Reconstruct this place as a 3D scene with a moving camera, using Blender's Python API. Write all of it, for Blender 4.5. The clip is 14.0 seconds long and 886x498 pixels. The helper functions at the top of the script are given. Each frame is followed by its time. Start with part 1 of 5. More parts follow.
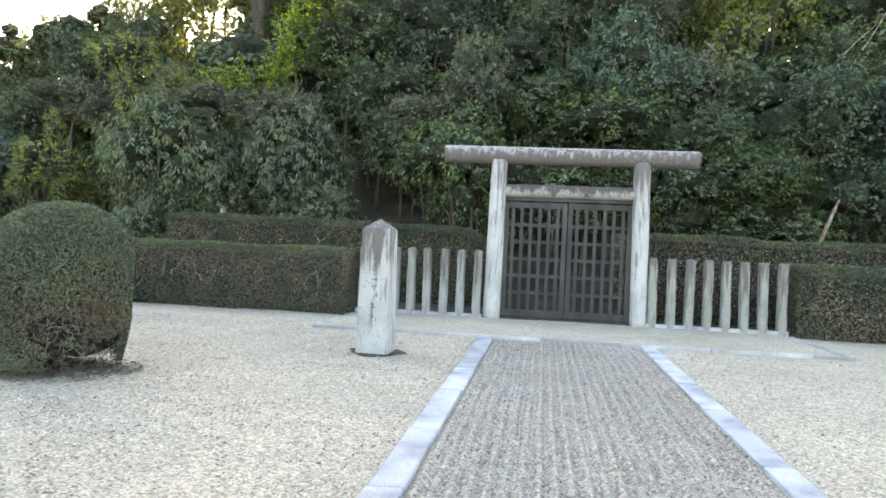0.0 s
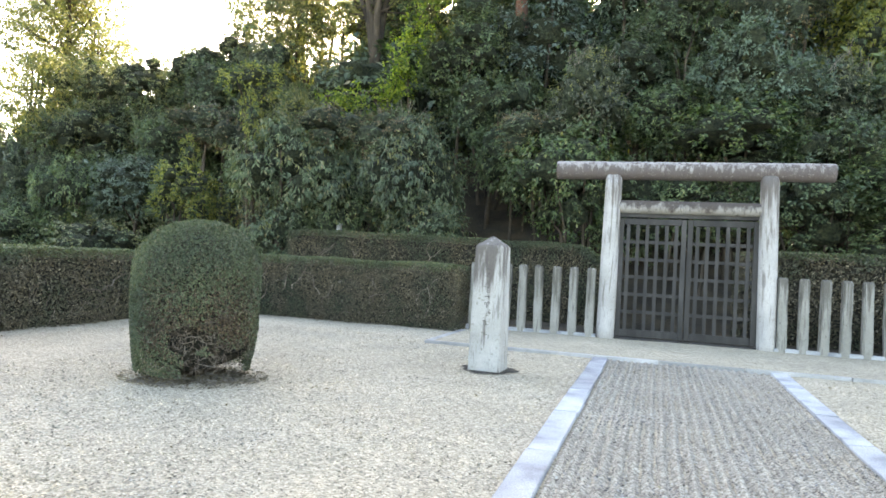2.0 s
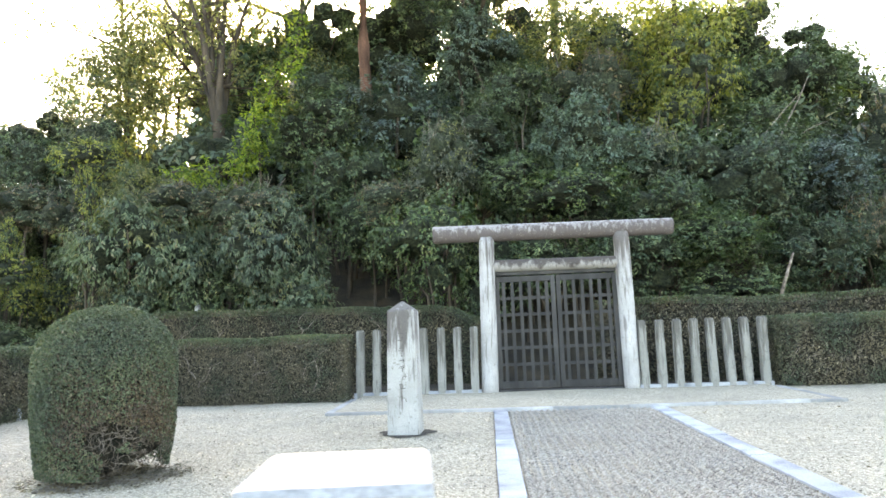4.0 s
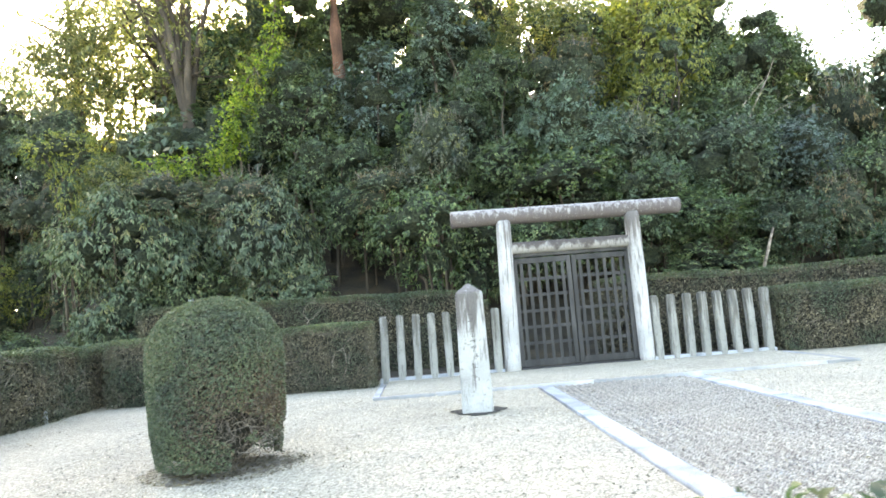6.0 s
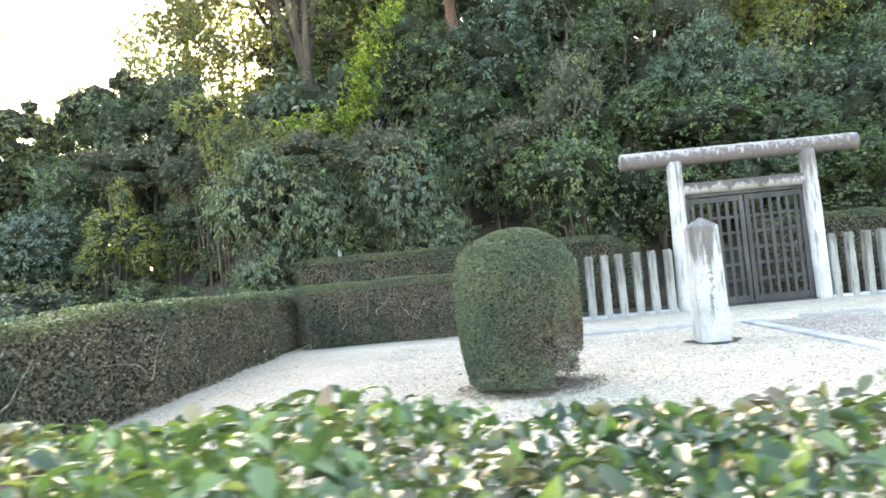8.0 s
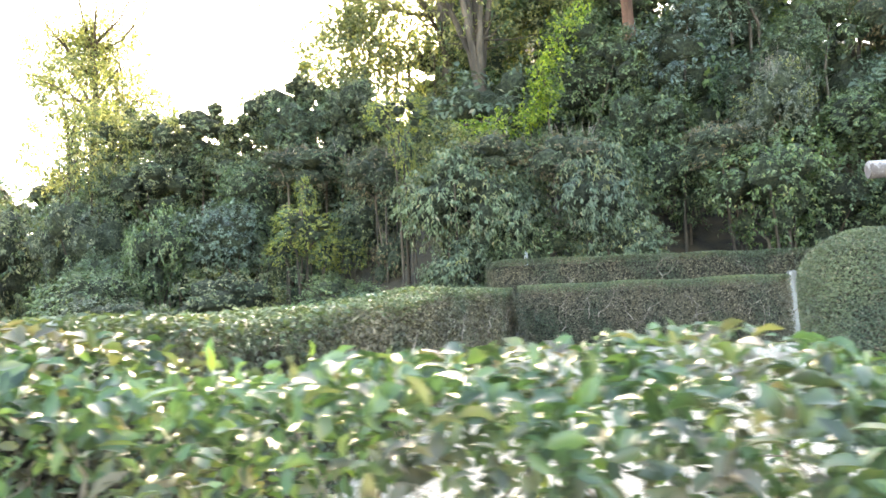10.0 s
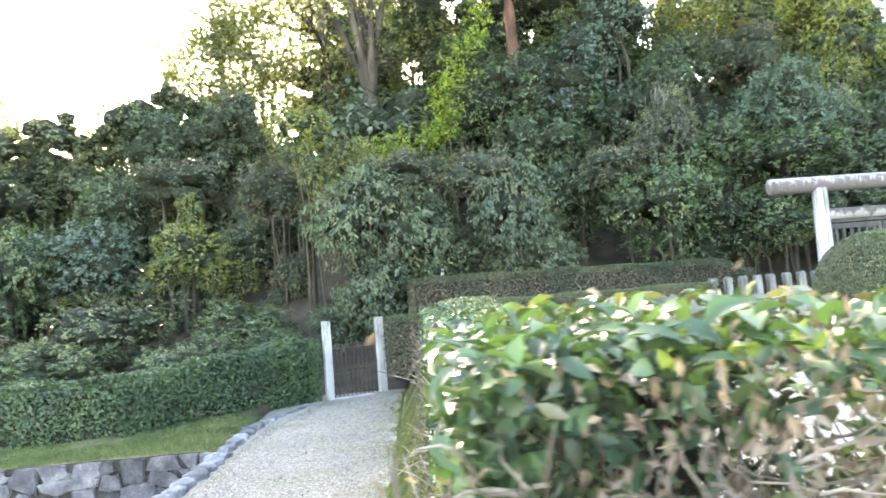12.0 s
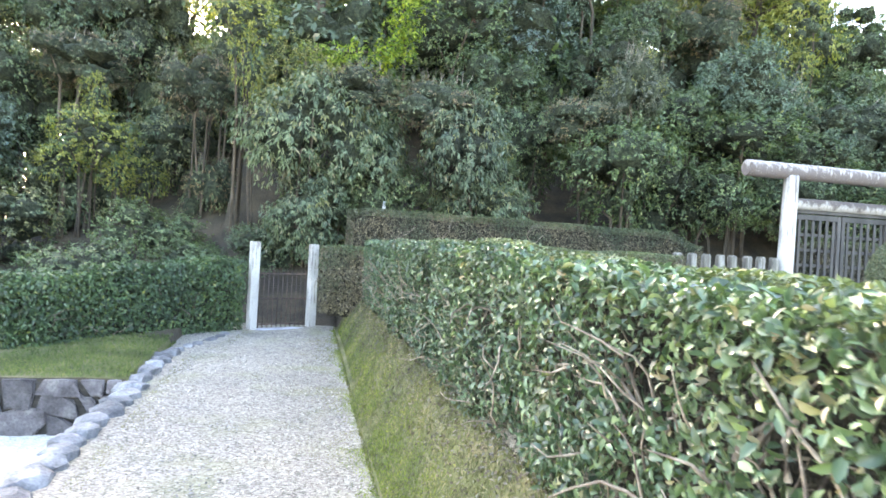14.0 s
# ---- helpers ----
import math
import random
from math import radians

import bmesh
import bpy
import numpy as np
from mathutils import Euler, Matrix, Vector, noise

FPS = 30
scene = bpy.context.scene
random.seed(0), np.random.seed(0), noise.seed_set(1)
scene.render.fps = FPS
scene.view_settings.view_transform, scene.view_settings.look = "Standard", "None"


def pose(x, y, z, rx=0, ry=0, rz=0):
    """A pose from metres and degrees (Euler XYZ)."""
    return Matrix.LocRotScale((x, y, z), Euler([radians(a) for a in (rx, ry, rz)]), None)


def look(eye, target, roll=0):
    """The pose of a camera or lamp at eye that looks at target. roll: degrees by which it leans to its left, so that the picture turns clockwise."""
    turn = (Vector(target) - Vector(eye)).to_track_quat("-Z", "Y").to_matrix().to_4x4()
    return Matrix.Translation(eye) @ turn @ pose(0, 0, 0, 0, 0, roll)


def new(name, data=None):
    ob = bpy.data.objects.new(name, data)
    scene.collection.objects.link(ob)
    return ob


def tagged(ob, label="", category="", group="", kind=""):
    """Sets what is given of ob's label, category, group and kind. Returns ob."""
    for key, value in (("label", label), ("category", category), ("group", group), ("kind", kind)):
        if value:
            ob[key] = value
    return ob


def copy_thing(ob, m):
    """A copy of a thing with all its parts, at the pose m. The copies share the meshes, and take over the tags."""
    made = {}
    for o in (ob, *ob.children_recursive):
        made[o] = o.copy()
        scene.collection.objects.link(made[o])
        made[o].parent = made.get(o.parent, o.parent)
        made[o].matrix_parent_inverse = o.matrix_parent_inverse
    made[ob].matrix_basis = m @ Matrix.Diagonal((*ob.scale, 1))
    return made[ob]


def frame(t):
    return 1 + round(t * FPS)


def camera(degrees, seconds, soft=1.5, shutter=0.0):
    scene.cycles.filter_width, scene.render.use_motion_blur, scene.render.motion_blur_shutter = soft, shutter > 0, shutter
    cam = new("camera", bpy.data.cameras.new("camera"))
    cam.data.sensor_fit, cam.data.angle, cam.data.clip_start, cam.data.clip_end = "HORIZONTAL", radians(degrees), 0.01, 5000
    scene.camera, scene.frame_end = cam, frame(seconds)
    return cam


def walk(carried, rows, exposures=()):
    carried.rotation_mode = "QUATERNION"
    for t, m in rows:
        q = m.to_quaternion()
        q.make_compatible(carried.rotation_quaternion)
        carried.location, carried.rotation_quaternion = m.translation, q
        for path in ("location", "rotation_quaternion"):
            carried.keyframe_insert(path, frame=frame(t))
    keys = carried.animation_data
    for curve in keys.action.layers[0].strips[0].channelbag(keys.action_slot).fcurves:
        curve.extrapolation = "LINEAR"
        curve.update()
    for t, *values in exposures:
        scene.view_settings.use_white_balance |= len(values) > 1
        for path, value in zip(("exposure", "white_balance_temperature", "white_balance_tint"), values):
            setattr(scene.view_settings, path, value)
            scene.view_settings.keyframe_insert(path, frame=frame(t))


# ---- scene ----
cam = camera(66.9, 14.0, 1.6, 0.3)
PATH = [  # seconds, eye x y z, turn about x y z in degrees
    (0, 0.002, 0.041, 1.115, 89.85, -2.47, 8.57),
    (0.5, -0.024, 0.030, 1.113, 90.06, -3.00, 7.03),
    (1, -0.029, 0.039, 1.101, 90.11, -3.06, 8.83),
    (1.5, -0.041, 0.032, 1.121, 90.16, -3.04, 14.11),
    (2, -0.058, 0.046, 1.121, 90.83, -2.85, 17.73),
    (2.5, -0.064, 0.050, 1.114, 91.58, -2.38, 18.31),
    (3, -0.182, -0.076, 1.094, 95.19, -1.32, 12.12),
    (3.2, -0.288, -0.169, 1.058, 96.55, -0.50, 8.28),
    (5.3, -1.662, -0.378, 1.102, 96.89, 3.00, 2.37),
    (5.5, -1.805, -0.390, 1.090, 97.04, 3.40, 2.21),
    (6, -2.145, -0.531, 1.086, 95.39, 4.49, -1.40),
    (6.5, -2.632, -0.544, 1.071, 93.86, 4.81, -1.31),
    (7, -3.108, -0.679, 1.044, 93.37, 4.63, 1.34),
    (7.5, -3.636, -0.695, 1.020, 92.53, 5.00, 1.28),
    (8, -4.142, -0.805, 1.005, 92.28, 5.48, 3.30),
    (8.5, -4.679, -0.831, 0.997, 91.93, 4.30, 3.94),
    (9, -5.177, -0.945, 0.988, 92.54, 2.82, 10.41),
    (9.2, -5.324, -0.944, 0.980, 93.05, 2.44, 12.08),
    (11.3, -7.476, -0.987, 0.984, 94.56, 6.22, 7.84),
    (11.5, -7.621, -0.979, 0.982, 94.74, 6.33, 4.35),
    (12, -8.024, -0.862, 0.988, 94.88, 4.63, -2.21),
    (12.5, -8.385, -0.747, 0.981, 92.86, 3.99, -8.02),
    (13, -8.653, -0.416, 0.988, 91.31, 2.30, -9.65),
    (13.5, -8.900, -0.060, 0.967, 90.61, 0.45, -10.34),
    (14, -8.970, 0.412, 0.972, 89.79, -3.12, -11.60),
]
EXPOSURES = [(0.0, 3.0, 8200, 12), (3.0, 3.05, 8200, 12), (5.5, 3.52, 8100, 10), (7.5, 3.55, 8000, 12), (9.0, 3.85, 8000, 12), (11.5, 3.95, 7800, 12), (14.0, 4.0, 7500, 15)]
SKY, SUN = 0.15, 3.8
walk(cam, [(t, pose(x, y, z, rx, ry, rz)) for t, x, y, z, rx, ry, rz in PATH], EXPOSURES)

# ---------------------------------------------------------------- world and sun
world = bpy.data.worlds.new("sky")
scene.world = world
world.use_nodes = True
_sky = world.node_tree.nodes.new("ShaderNodeTexSky")
_sky.sky_type, _sky.sun_disc = "NISHITA", False
SUN_UP, SUN_LEFT = 29.0, 14.0        # degrees above the horizon, degrees to the left of +y
_sky.sun_elevation, _sky.sun_rotation = radians(SUN_UP), radians(-SUN_LEFT)
_sky.air_density, _sky.dust_density = 1.0, 2.0
world.node_tree.links.new(_sky.outputs[0], world.node_tree.nodes["Background"].inputs[0])
world.node_tree.nodes["Background"].inputs[1].default_value = SKY
sun = new("sun", bpy.data.lights.new("sun", "SUN"))
sun.data.energy, sun.data.angle, sun.data.color = SUN, radians(4.0), (1.0, 0.9, 0.72)
_way = Vector((-math.sin(radians(SUN_LEFT)) * math.cos(radians(SUN_UP)), math.cos(radians(SUN_LEFT)) * math.cos(radians(SUN_UP)), math.sin(radians(SUN_UP))))
sun.matrix_world = look(_way * 60, (0, 0, 0))

# ---------------------------------------------------------------- materials


def node_mat(name):
    m = bpy.data.materials.new(name)
    m.use_nodes = True
    return m, m.node_tree.nodes, m.node_tree.links, m.node_tree.nodes["Principled BSDF"]


def ramp(nodes, links, source, stops):
    r = nodes.new("ShaderNodeValToRGB")
    while len(r.color_ramp.elements) < len(stops):
        r.color_ramp.elements.new(0.5)
    for e, (p, c) in zip(r.color_ramp.elements, stops):
        e.position, e.color = p, (*c, 1)
    links.new(source, r.inputs[0])
    return r.outputs[0]


def noise_tex(nodes, links, where, scale, detail=4, stretch=None, rough=0.55):
    n = nodes.new("ShaderNodeTexNoise")
    n.inputs["Scale"].default_value, n.inputs["Detail"].default_value, n.inputs["Roughness"].default_value = scale, detail, rough
    if stretch:
        mp = nodes.new("ShaderNodeMapping")
        mp.inputs["Scale"].default_value = stretch
        links.new(where, mp.inputs[0])
        where = mp.outputs[0]
    links.new(where, n.inputs["Vector"])
    return n.outputs["Fac"]


def mix_col(nodes, links, fac, a, b, mode="MIX"):
    m = nodes.new("ShaderNodeMix")
    m.data_type, m.blend_type = "RGBA", mode
    for v, i in ((fac, 0), (a, 6), (b, 7)):
        if isinstance(v, (int, float)):
            m.inputs[i].default_value = v
        elif isinstance(v, tuple):
            m.inputs[i].default_value = (*v, 1)
        else:
            links.new(v, m.inputs[i])
    return m.outputs[2]


def bump(nodes, links, bsdf, height, strength, dist):
    b = nodes.new("ShaderNodeBump")
    b.inputs["Strength"].default_value, b.inputs["Distance"].default_value = strength, dist
    links.new(height, b.inputs["Height"])
    links.new(b.outputs[0], bsdf.inputs["Normal"])


def rough_mat(name, dark, mid, light, scale=3.0, fine=40.0, rough=0.85, relief=0.4, depth=0.01, stretch=None, vary=0.25, metal=0.0):
    """Stone, wood, earth: large stains, fine grain, relief, and a tone of its own for each piece."""
    m, nodes, links, bsdf = node_mat(name)
    where = nodes.new("ShaderNodeNewGeometry").outputs["Position"]
    big = noise_tex(nodes, links, where, scale, 5, stretch)
    small = noise_tex(nodes, links, where, fine, 3)
    col = ramp(nodes, links, big, ((0.3, dark), (0.5, mid), (0.68, light)))
    grain = ramp(nodes, links, small, ((0.3, (0.6, 0.6, 0.6)), (0.7, (1.25, 1.25, 1.25))))
    col = mix_col(nodes, links, 0.7, col, grain, "MULTIPLY")
    rnd = nodes.new("ShaderNodeObjectInfo").outputs["Random"]
    tone = ramp(nodes, links, rnd, ((0.0, (1 - vary,) * 3), (1.0, (1 + vary,) * 3)))
    col = mix_col(nodes, links, 1.0, col, tone, "MULTIPLY")
    links.new(col, bsdf.inputs["Base Color"])
    bsdf.inputs["Roughness"].default_value, bsdf.inputs["Metallic"].default_value = rough, metal
    add = nodes.new("ShaderNodeMath")
    add.operation = "ADD"
    links.new(big, add.inputs[0])
    links.new(small, add.inputs[1])
    bump(nodes, links, bsdf, add.outputs[0], relief, depth)
    return m


def leaf_mat(name, stops, rough=0.45, through_light=0.3, gloss=0.25, shift=0.42, dry=None, dry_share=0.5, dry_scale=1.1):
    """Leaves: each leaf a colour of its own, each plant a tone of its own, light passing through; dry: the colours of withered patches."""
    m, nodes, links, bsdf = node_mat(name)
    geo = nodes.new("ShaderNodeNewGeometry")
    col = ramp(nodes, links, geo.outputs["Random Per Island"], stops)
    if dry:
        where = noise_tex(nodes, links, geo.outputs["Position"], dry_scale, 5, None, 0.65)
        fac = ramp(nodes, links, where, ((0.62 - 0.3 * dry_share, (0, 0, 0)), (0.78 - 0.3 * dry_share, (0.9, 0.9, 0.9))))
        col = mix_col(nodes, links, fac, col, ramp(nodes, links, geo.outputs["Random Per Island"], dry))
    patch = noise_tex(nodes, links, geo.outputs["Position"], 1.6, 3)
    tone = ramp(nodes, links, patch, ((0.32, (0.7, 0.75, 0.8)), (0.68, (1.3, 1.24, 1.08))))
    col = mix_col(nodes, links, 1.0, col, tone, "MULTIPLY")
    rnd = nodes.new("ShaderNodeObjectInfo").outputs["Random"]
    own = ramp(nodes, links, rnd, ((0.0, (1 - shift, 1 - shift * 0.8, 1 - shift * 0.5)), (1.0, (1 + shift, 1 + shift, 1 + shift * 0.4))))
    col = mix_col(nodes, links, 1.0, col, own, "MULTIPLY")
    links.new(col, bsdf.inputs["Base Color"])
    bsdf.inputs["Roughness"].default_value = rough
    bsdf.inputs["Specular IOR Level"].default_value = gloss
    tr = nodes.new("ShaderNodeBsdfTranslucent")
    links.new(mix_col(nodes, links, 1.0, col, (1.3, 1.5, 0.6), "MULTIPLY"), tr.inputs[0])
    mx = nodes.new("ShaderNodeMixShader")
    mx.inputs[0].default_value = through_light
    links.new(bsdf.outputs[0], mx.inputs[1])
    links.new(tr.outputs[0], mx.inputs[2])
    links.new(mx.outputs[0], nodes["Material Output"].inputs[0])
    return m


def gravel_mat(name, dark, mid, light, cell=85.0, moss=0.0, strength=0.6):
    """Loose gravel: single stones of 1 to 2 cm in several tones, over wide pale and dull patches."""
    m, nodes, links, bsdf = node_mat(name)
    where = nodes.new("ShaderNodeNewGeometry").outputs["Position"]
    v = nodes.new("ShaderNodeTexVoronoi")
    v.inputs["Scale"].default_value = cell
    links.new(where, v.inputs["Vector"])
    v2 = nodes.new("ShaderNodeTexVoronoi")
    v2.inputs["Scale"].default_value = cell * 0.45
    links.new(where, v2.inputs["Vector"])
    sep = nodes.new("ShaderNodeSeparateColor")
    links.new(v.outputs["Color"], sep.inputs[0])
    sep2 = nodes.new("ShaderNodeSeparateColor")
    links.new(v2.outputs["Color"], sep2.inputs[0])
    col = ramp(nodes, links, sep.outputs[0], ((0.0, dark), (0.35, mid), (1.0, light)))
    col = mix_col(nodes, links, 0.5, col, ramp(nodes, links, sep2.outputs[1], ((0.0, (0.55, 0.54, 0.52)), (0.5, (1, 1, 1)), (1.0, (1.25, 1.24, 1.2)))), "MULTIPLY")
    wide = noise_tex(nodes, links, where, 0.7, 6)
    col = mix_col(nodes, links, 1.0, col, ramp(nodes, links, wide, ((0.3, (0.82, 0.82, 0.8)), (0.7, (1.1, 1.09, 1.06)))), "MULTIPLY")
    if moss:
        green = noise_tex(nodes, links, where, 1.3, 6)
        fac = ramp(nodes, links, green, ((0.5, (0, 0, 0)), (0.72, (moss,) * 3)))
        col = mix_col(nodes, links, fac, col, (0.16, 0.17, 0.06))
    links.new(col, bsdf.inputs["Base Color"])
    bsdf.inputs["Roughness"].default_value = 0.9
    bump(nodes, links, bsdf, v.outputs["Distance"], strength, 0.012)
    return m


M_COURT = gravel_mat("court_gravel", (0.205, 0.182, 0.140), (0.396, 0.350, 0.272), (0.586, 0.525, 0.418))
M_RAKED = gravel_mat("raked_gravel", (0.155, 0.137, 0.113), (0.331, 0.302, 0.258), (0.551, 0.515, 0.444), strength=0.9)
M_PATH = gravel_mat("path_gravel", (0.108, 0.100, 0.084), (0.222, 0.207, 0.175), (0.360, 0.338, 0.288), cell=60, moss=0.5)
M_LOWER = gravel_mat("pale_gravel", (0.320, 0.312, 0.288), (0.440, 0.432, 0.400), (0.576, 0.560, 0.528))
M_GRASS = rough_mat("mossy_turf", (0.062, 0.074, 0.022), (0.118, 0.122, 0.044), (0.19, 0.165, 0.085), 2.2, 90, 0.95, 0.8, 0.03)
# floor colour kept very dark so gaps between the shrubs look shaded
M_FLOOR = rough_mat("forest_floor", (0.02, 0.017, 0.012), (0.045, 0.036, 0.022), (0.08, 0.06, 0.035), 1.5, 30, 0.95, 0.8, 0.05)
M_SOIL = rough_mat("gravelly_soil", (0.13, 0.11, 0.082), (0.235, 0.2, 0.15), (0.36, 0.315, 0.245), 9, 70, 0.95, 0.8, 0.02)
M_DAMP = rough_mat("wet_dark_soil", (0.03, 0.026, 0.02), (0.055, 0.047, 0.038), (0.09, 0.078, 0.062), 6, 60, 0.95, 0.8, 0.02)
M_KERB = rough_mat("granite_kerb", (0.212, 0.219, 0.235), (0.391, 0.407, 0.431), (0.485, 0.500, 0.516), 2.5, 120, 0.8, 0.3, 0.004, vary=0.2)
M_SLAB = rough_mat("pale_edging_stone", (0.24, 0.24, 0.23), (0.36, 0.355, 0.34), (0.45, 0.44, 0.425), 2.5, 120, 0.85, 0.3, 0.004, vary=0.2)
M_GATE = rough_mat("dark_weathered_wood", (0.016, 0.015, 0.014), (0.033, 0.031, 0.029), (0.06, 0.056, 0.053), 5, 80, 0.75, 0.4, 0.004, (1, 1, 0.2), 0.2)
M_TWIG = rough_mat("grey_brown_twig", (0.08, 0.06, 0.045), (0.18, 0.145, 0.11), (0.34, 0.29, 0.23), 12, 90, 0.9, 0.4, 0.004)
# near-black tone of the solid cores, painted as shade behind the leaves
M_CORE = rough_mat("inner_shade_fill", (0.012, 0.013, 0.008), (0.035, 0.032, 0.02), (0.075, 0.06, 0.04), 14, 60, 1.0, 1.0, 0.06)
# dark tone for the solid crown fillers, standing in for inner shade
M_HEART = rough_mat("crown_shade_fill", (0.016, 0.024, 0.012), (0.040, 0.054, 0.028), (0.085, 0.098, 0.05), 14, 45, 1.0, 1.0, 0.1)
M_BARK = rough_mat("dark_bark", (0.03, 0.024, 0.018), (0.075, 0.058, 0.04), (0.14, 0.11, 0.08), 4, 40, 0.95, 0.8, 0.03, (1, 1, 0.3))
M_REDBARK = rough_mat("red_bark", (0.06, 0.03, 0.018), (0.13, 0.064, 0.04), (0.2, 0.105, 0.068), 4, 40, 0.95, 0.8, 0.03, (1, 1, 0.3))
M_PALEBARK = rough_mat("pale_bark", (0.12, 0.095, 0.075), (0.24, 0.2, 0.165), (0.42, 0.37, 0.31), 6, 60, 0.9, 0.4, 0.01)
M_IRON = rough_mat("rusty_iron", (0.035, 0.028, 0.024), (0.07, 0.05, 0.042), (0.13, 0.08, 0.06), 8, 60, 0.7, 0.3, 0.003, metal=0.3)
M_ROCK = rough_mat("wall_stone", (0.048, 0.042, 0.044), (0.104, 0.095, 0.098), (0.19, 0.178, 0.172), 4.5, 40, 0.9, 0.8, 0.025, vary=0.45)
M_EDGE = rough_mat("edging_stone", (0.085, 0.086, 0.088), (0.175, 0.178, 0.182), (0.29, 0.292, 0.292), 6, 50, 0.9, 0.7, 0.02, vary=0.4)
M_MORTAR = rough_mat("dark_joint", (0.02, 0.018, 0.016), (0.04, 0.036, 0.03), (0.07, 0.06, 0.05), 6, 50, 1.0, 0.5, 0.01)
M_CLUMP = leaf_mat("dead_leaf_clump", ((0, (0.1, 0.07, 0.055)), (0.5, (0.2, 0.145, 0.115)), (1, (0.33, 0.25, 0.2))), 0.7, 0.15, 0.2, 0.05)
M_LITTER = leaf_mat("fallen_leaves", ((0, (0.1, 0.07, 0.045)), (0.5, (0.2, 0.15, 0.1)), (1, (0.34, 0.28, 0.2))), 0.7, 0.1)
M_INK = rough_mat("worn_engraving", (0.09, 0.085, 0.08), (0.13, 0.12, 0.11), (0.2, 0.19, 0.17), 20, 90, 0.95)


def streaked_mat(name, pale, mid, stain, lichen, amount, level=0.0, slope=0.0, along=9.0, fall=0.12):
    """Old stone or timber: pale ground, uneven tone, dark runs of damp weighted by height, and spots of lichen."""
    m, nodes, links, bsdf = node_mat(name)
    where = nodes.new("ShaderNodeNewGeometry").outputs["Position"]
    big = noise_tex(nodes, links, where, 1.8, 5)
    runs = noise_tex(nodes, links, where, along, 5, (1, 1, fall), 0.65)
    spots = noise_tex(nodes, links, where, 26.0, 4)
    fine = noise_tex(nodes, links, where, 110.0, 2)
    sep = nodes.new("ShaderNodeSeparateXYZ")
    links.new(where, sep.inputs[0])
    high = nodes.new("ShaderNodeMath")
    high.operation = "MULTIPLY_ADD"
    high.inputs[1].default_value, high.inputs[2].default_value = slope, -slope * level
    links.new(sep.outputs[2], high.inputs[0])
    run_mask = nodes.new("ShaderNodeMath")
    run_mask.operation = "ADD"
    links.new(runs, run_mask.inputs[0])
    links.new(high.outputs[0], run_mask.inputs[1])
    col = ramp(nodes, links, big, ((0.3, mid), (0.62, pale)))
    col = mix_col(nodes, links, ramp(nodes, links, run_mask.outputs[0], ((0.47, (0, 0, 0)), (0.6, (amount,) * 3))), col, stain)
    drips = noise_tex(nodes, links, where, 24.0, 3, (1, 1, 0.09), 0.6)
    col = mix_col(nodes, links, ramp(nodes, links, drips, ((0.56, (0, 0, 0)), (0.66, (0.65, 0.65, 0.65)))), col, stain)
    col = mix_col(nodes, links, ramp(nodes, links, spots, ((0.6, (0, 0, 0)), (0.72, (0.7, 0.7, 0.7)))), col, lichen)
    col = mix_col(nodes, links, 0.6, col, ramp(nodes, links, fine, ((0.3, (0.7, 0.7, 0.7)), (0.7, (1.15, 1.15, 1.15)))), "MULTIPLY")
    links.new(col, bsdf.inputs["Base Color"])
    bsdf.inputs["Roughness"].default_value = 0.88
    bump(nodes, links, bsdf, spots, 0.3, 0.006)
    return m


M_STELE = streaked_mat("streaked_granite", (0.50, 0.49, 0.46), (0.33, 0.32, 0.295), (0.085, 0.070, 0.062), (0.17, 0.16, 0.135), 0.85, 0.95, 0.32)
M_TORII = streaked_mat("white_weathered_timber", (0.50, 0.485, 0.47), (0.33, 0.315, 0.295), (0.11, 0.092, 0.082), (0.2, 0.18, 0.16), 0.85, 1.95, 0.13, 13.0, 0.07)
# negative slope: paler along the top, darker towards the underside
M_BEAM = streaked_mat("brown_lintel_with_pale_top", (0.36, 0.335, 0.32), (0.25, 0.225, 0.21), (0.105, 0.083, 0.076), (0.28, 0.26, 0.245), 0.9, 2.70, -1.3, 18.0, 0.3)
M_TIE = streaked_mat("dark_beam_with_white_patches", (0.36, 0.34, 0.31), (0.26, 0.235, 0.21), (0.07, 0.056, 0.05), (0.28, 0.26, 0.235), 0.95, 2.035, 2.0, 6.0, 0.5)
M_POST = streaked_mat("weathered_stone_post", (0.31, 0.30, 0.27), (0.2, 0.195, 0.17), (0.075, 0.068, 0.056), (0.13, 0.125, 0.1), 0.75, 0.72, 0.28, 16.0, 0.06)

G = lambda *stops: tuple(stops)
M_CLIP = leaf_mat("clipped_dry_leaves", G((0, (0.050, 0.060, 0.038)), (0.5, (0.086, 0.102, 0.060)), (0.92, (0.125, 0.138, 0.084)), (1, (0.22, 0.2, 0.145))), 0.6, 0.12, 0.3, 0.1, ((0, (0.062, 0.054, 0.040)), (0.5, (0.112, 0.094, 0.071)), (0.92, (0.165, 0.138, 0.106)), (1, (0.30, 0.255, 0.2))), 0.8, 1.6)
# top leaves coloured lighter than the sides, holding some light from above
M_CLIPTOP = leaf_mat("clipped_green_leaves", G((0, (0.056, 0.074, 0.042)), (0.5, (0.096, 0.124, 0.068)), (0.9, (0.150, 0.178, 0.100)), (1, (0.24, 0.21, 0.13))), 0.45, 0.18, 0.45, 0.1)
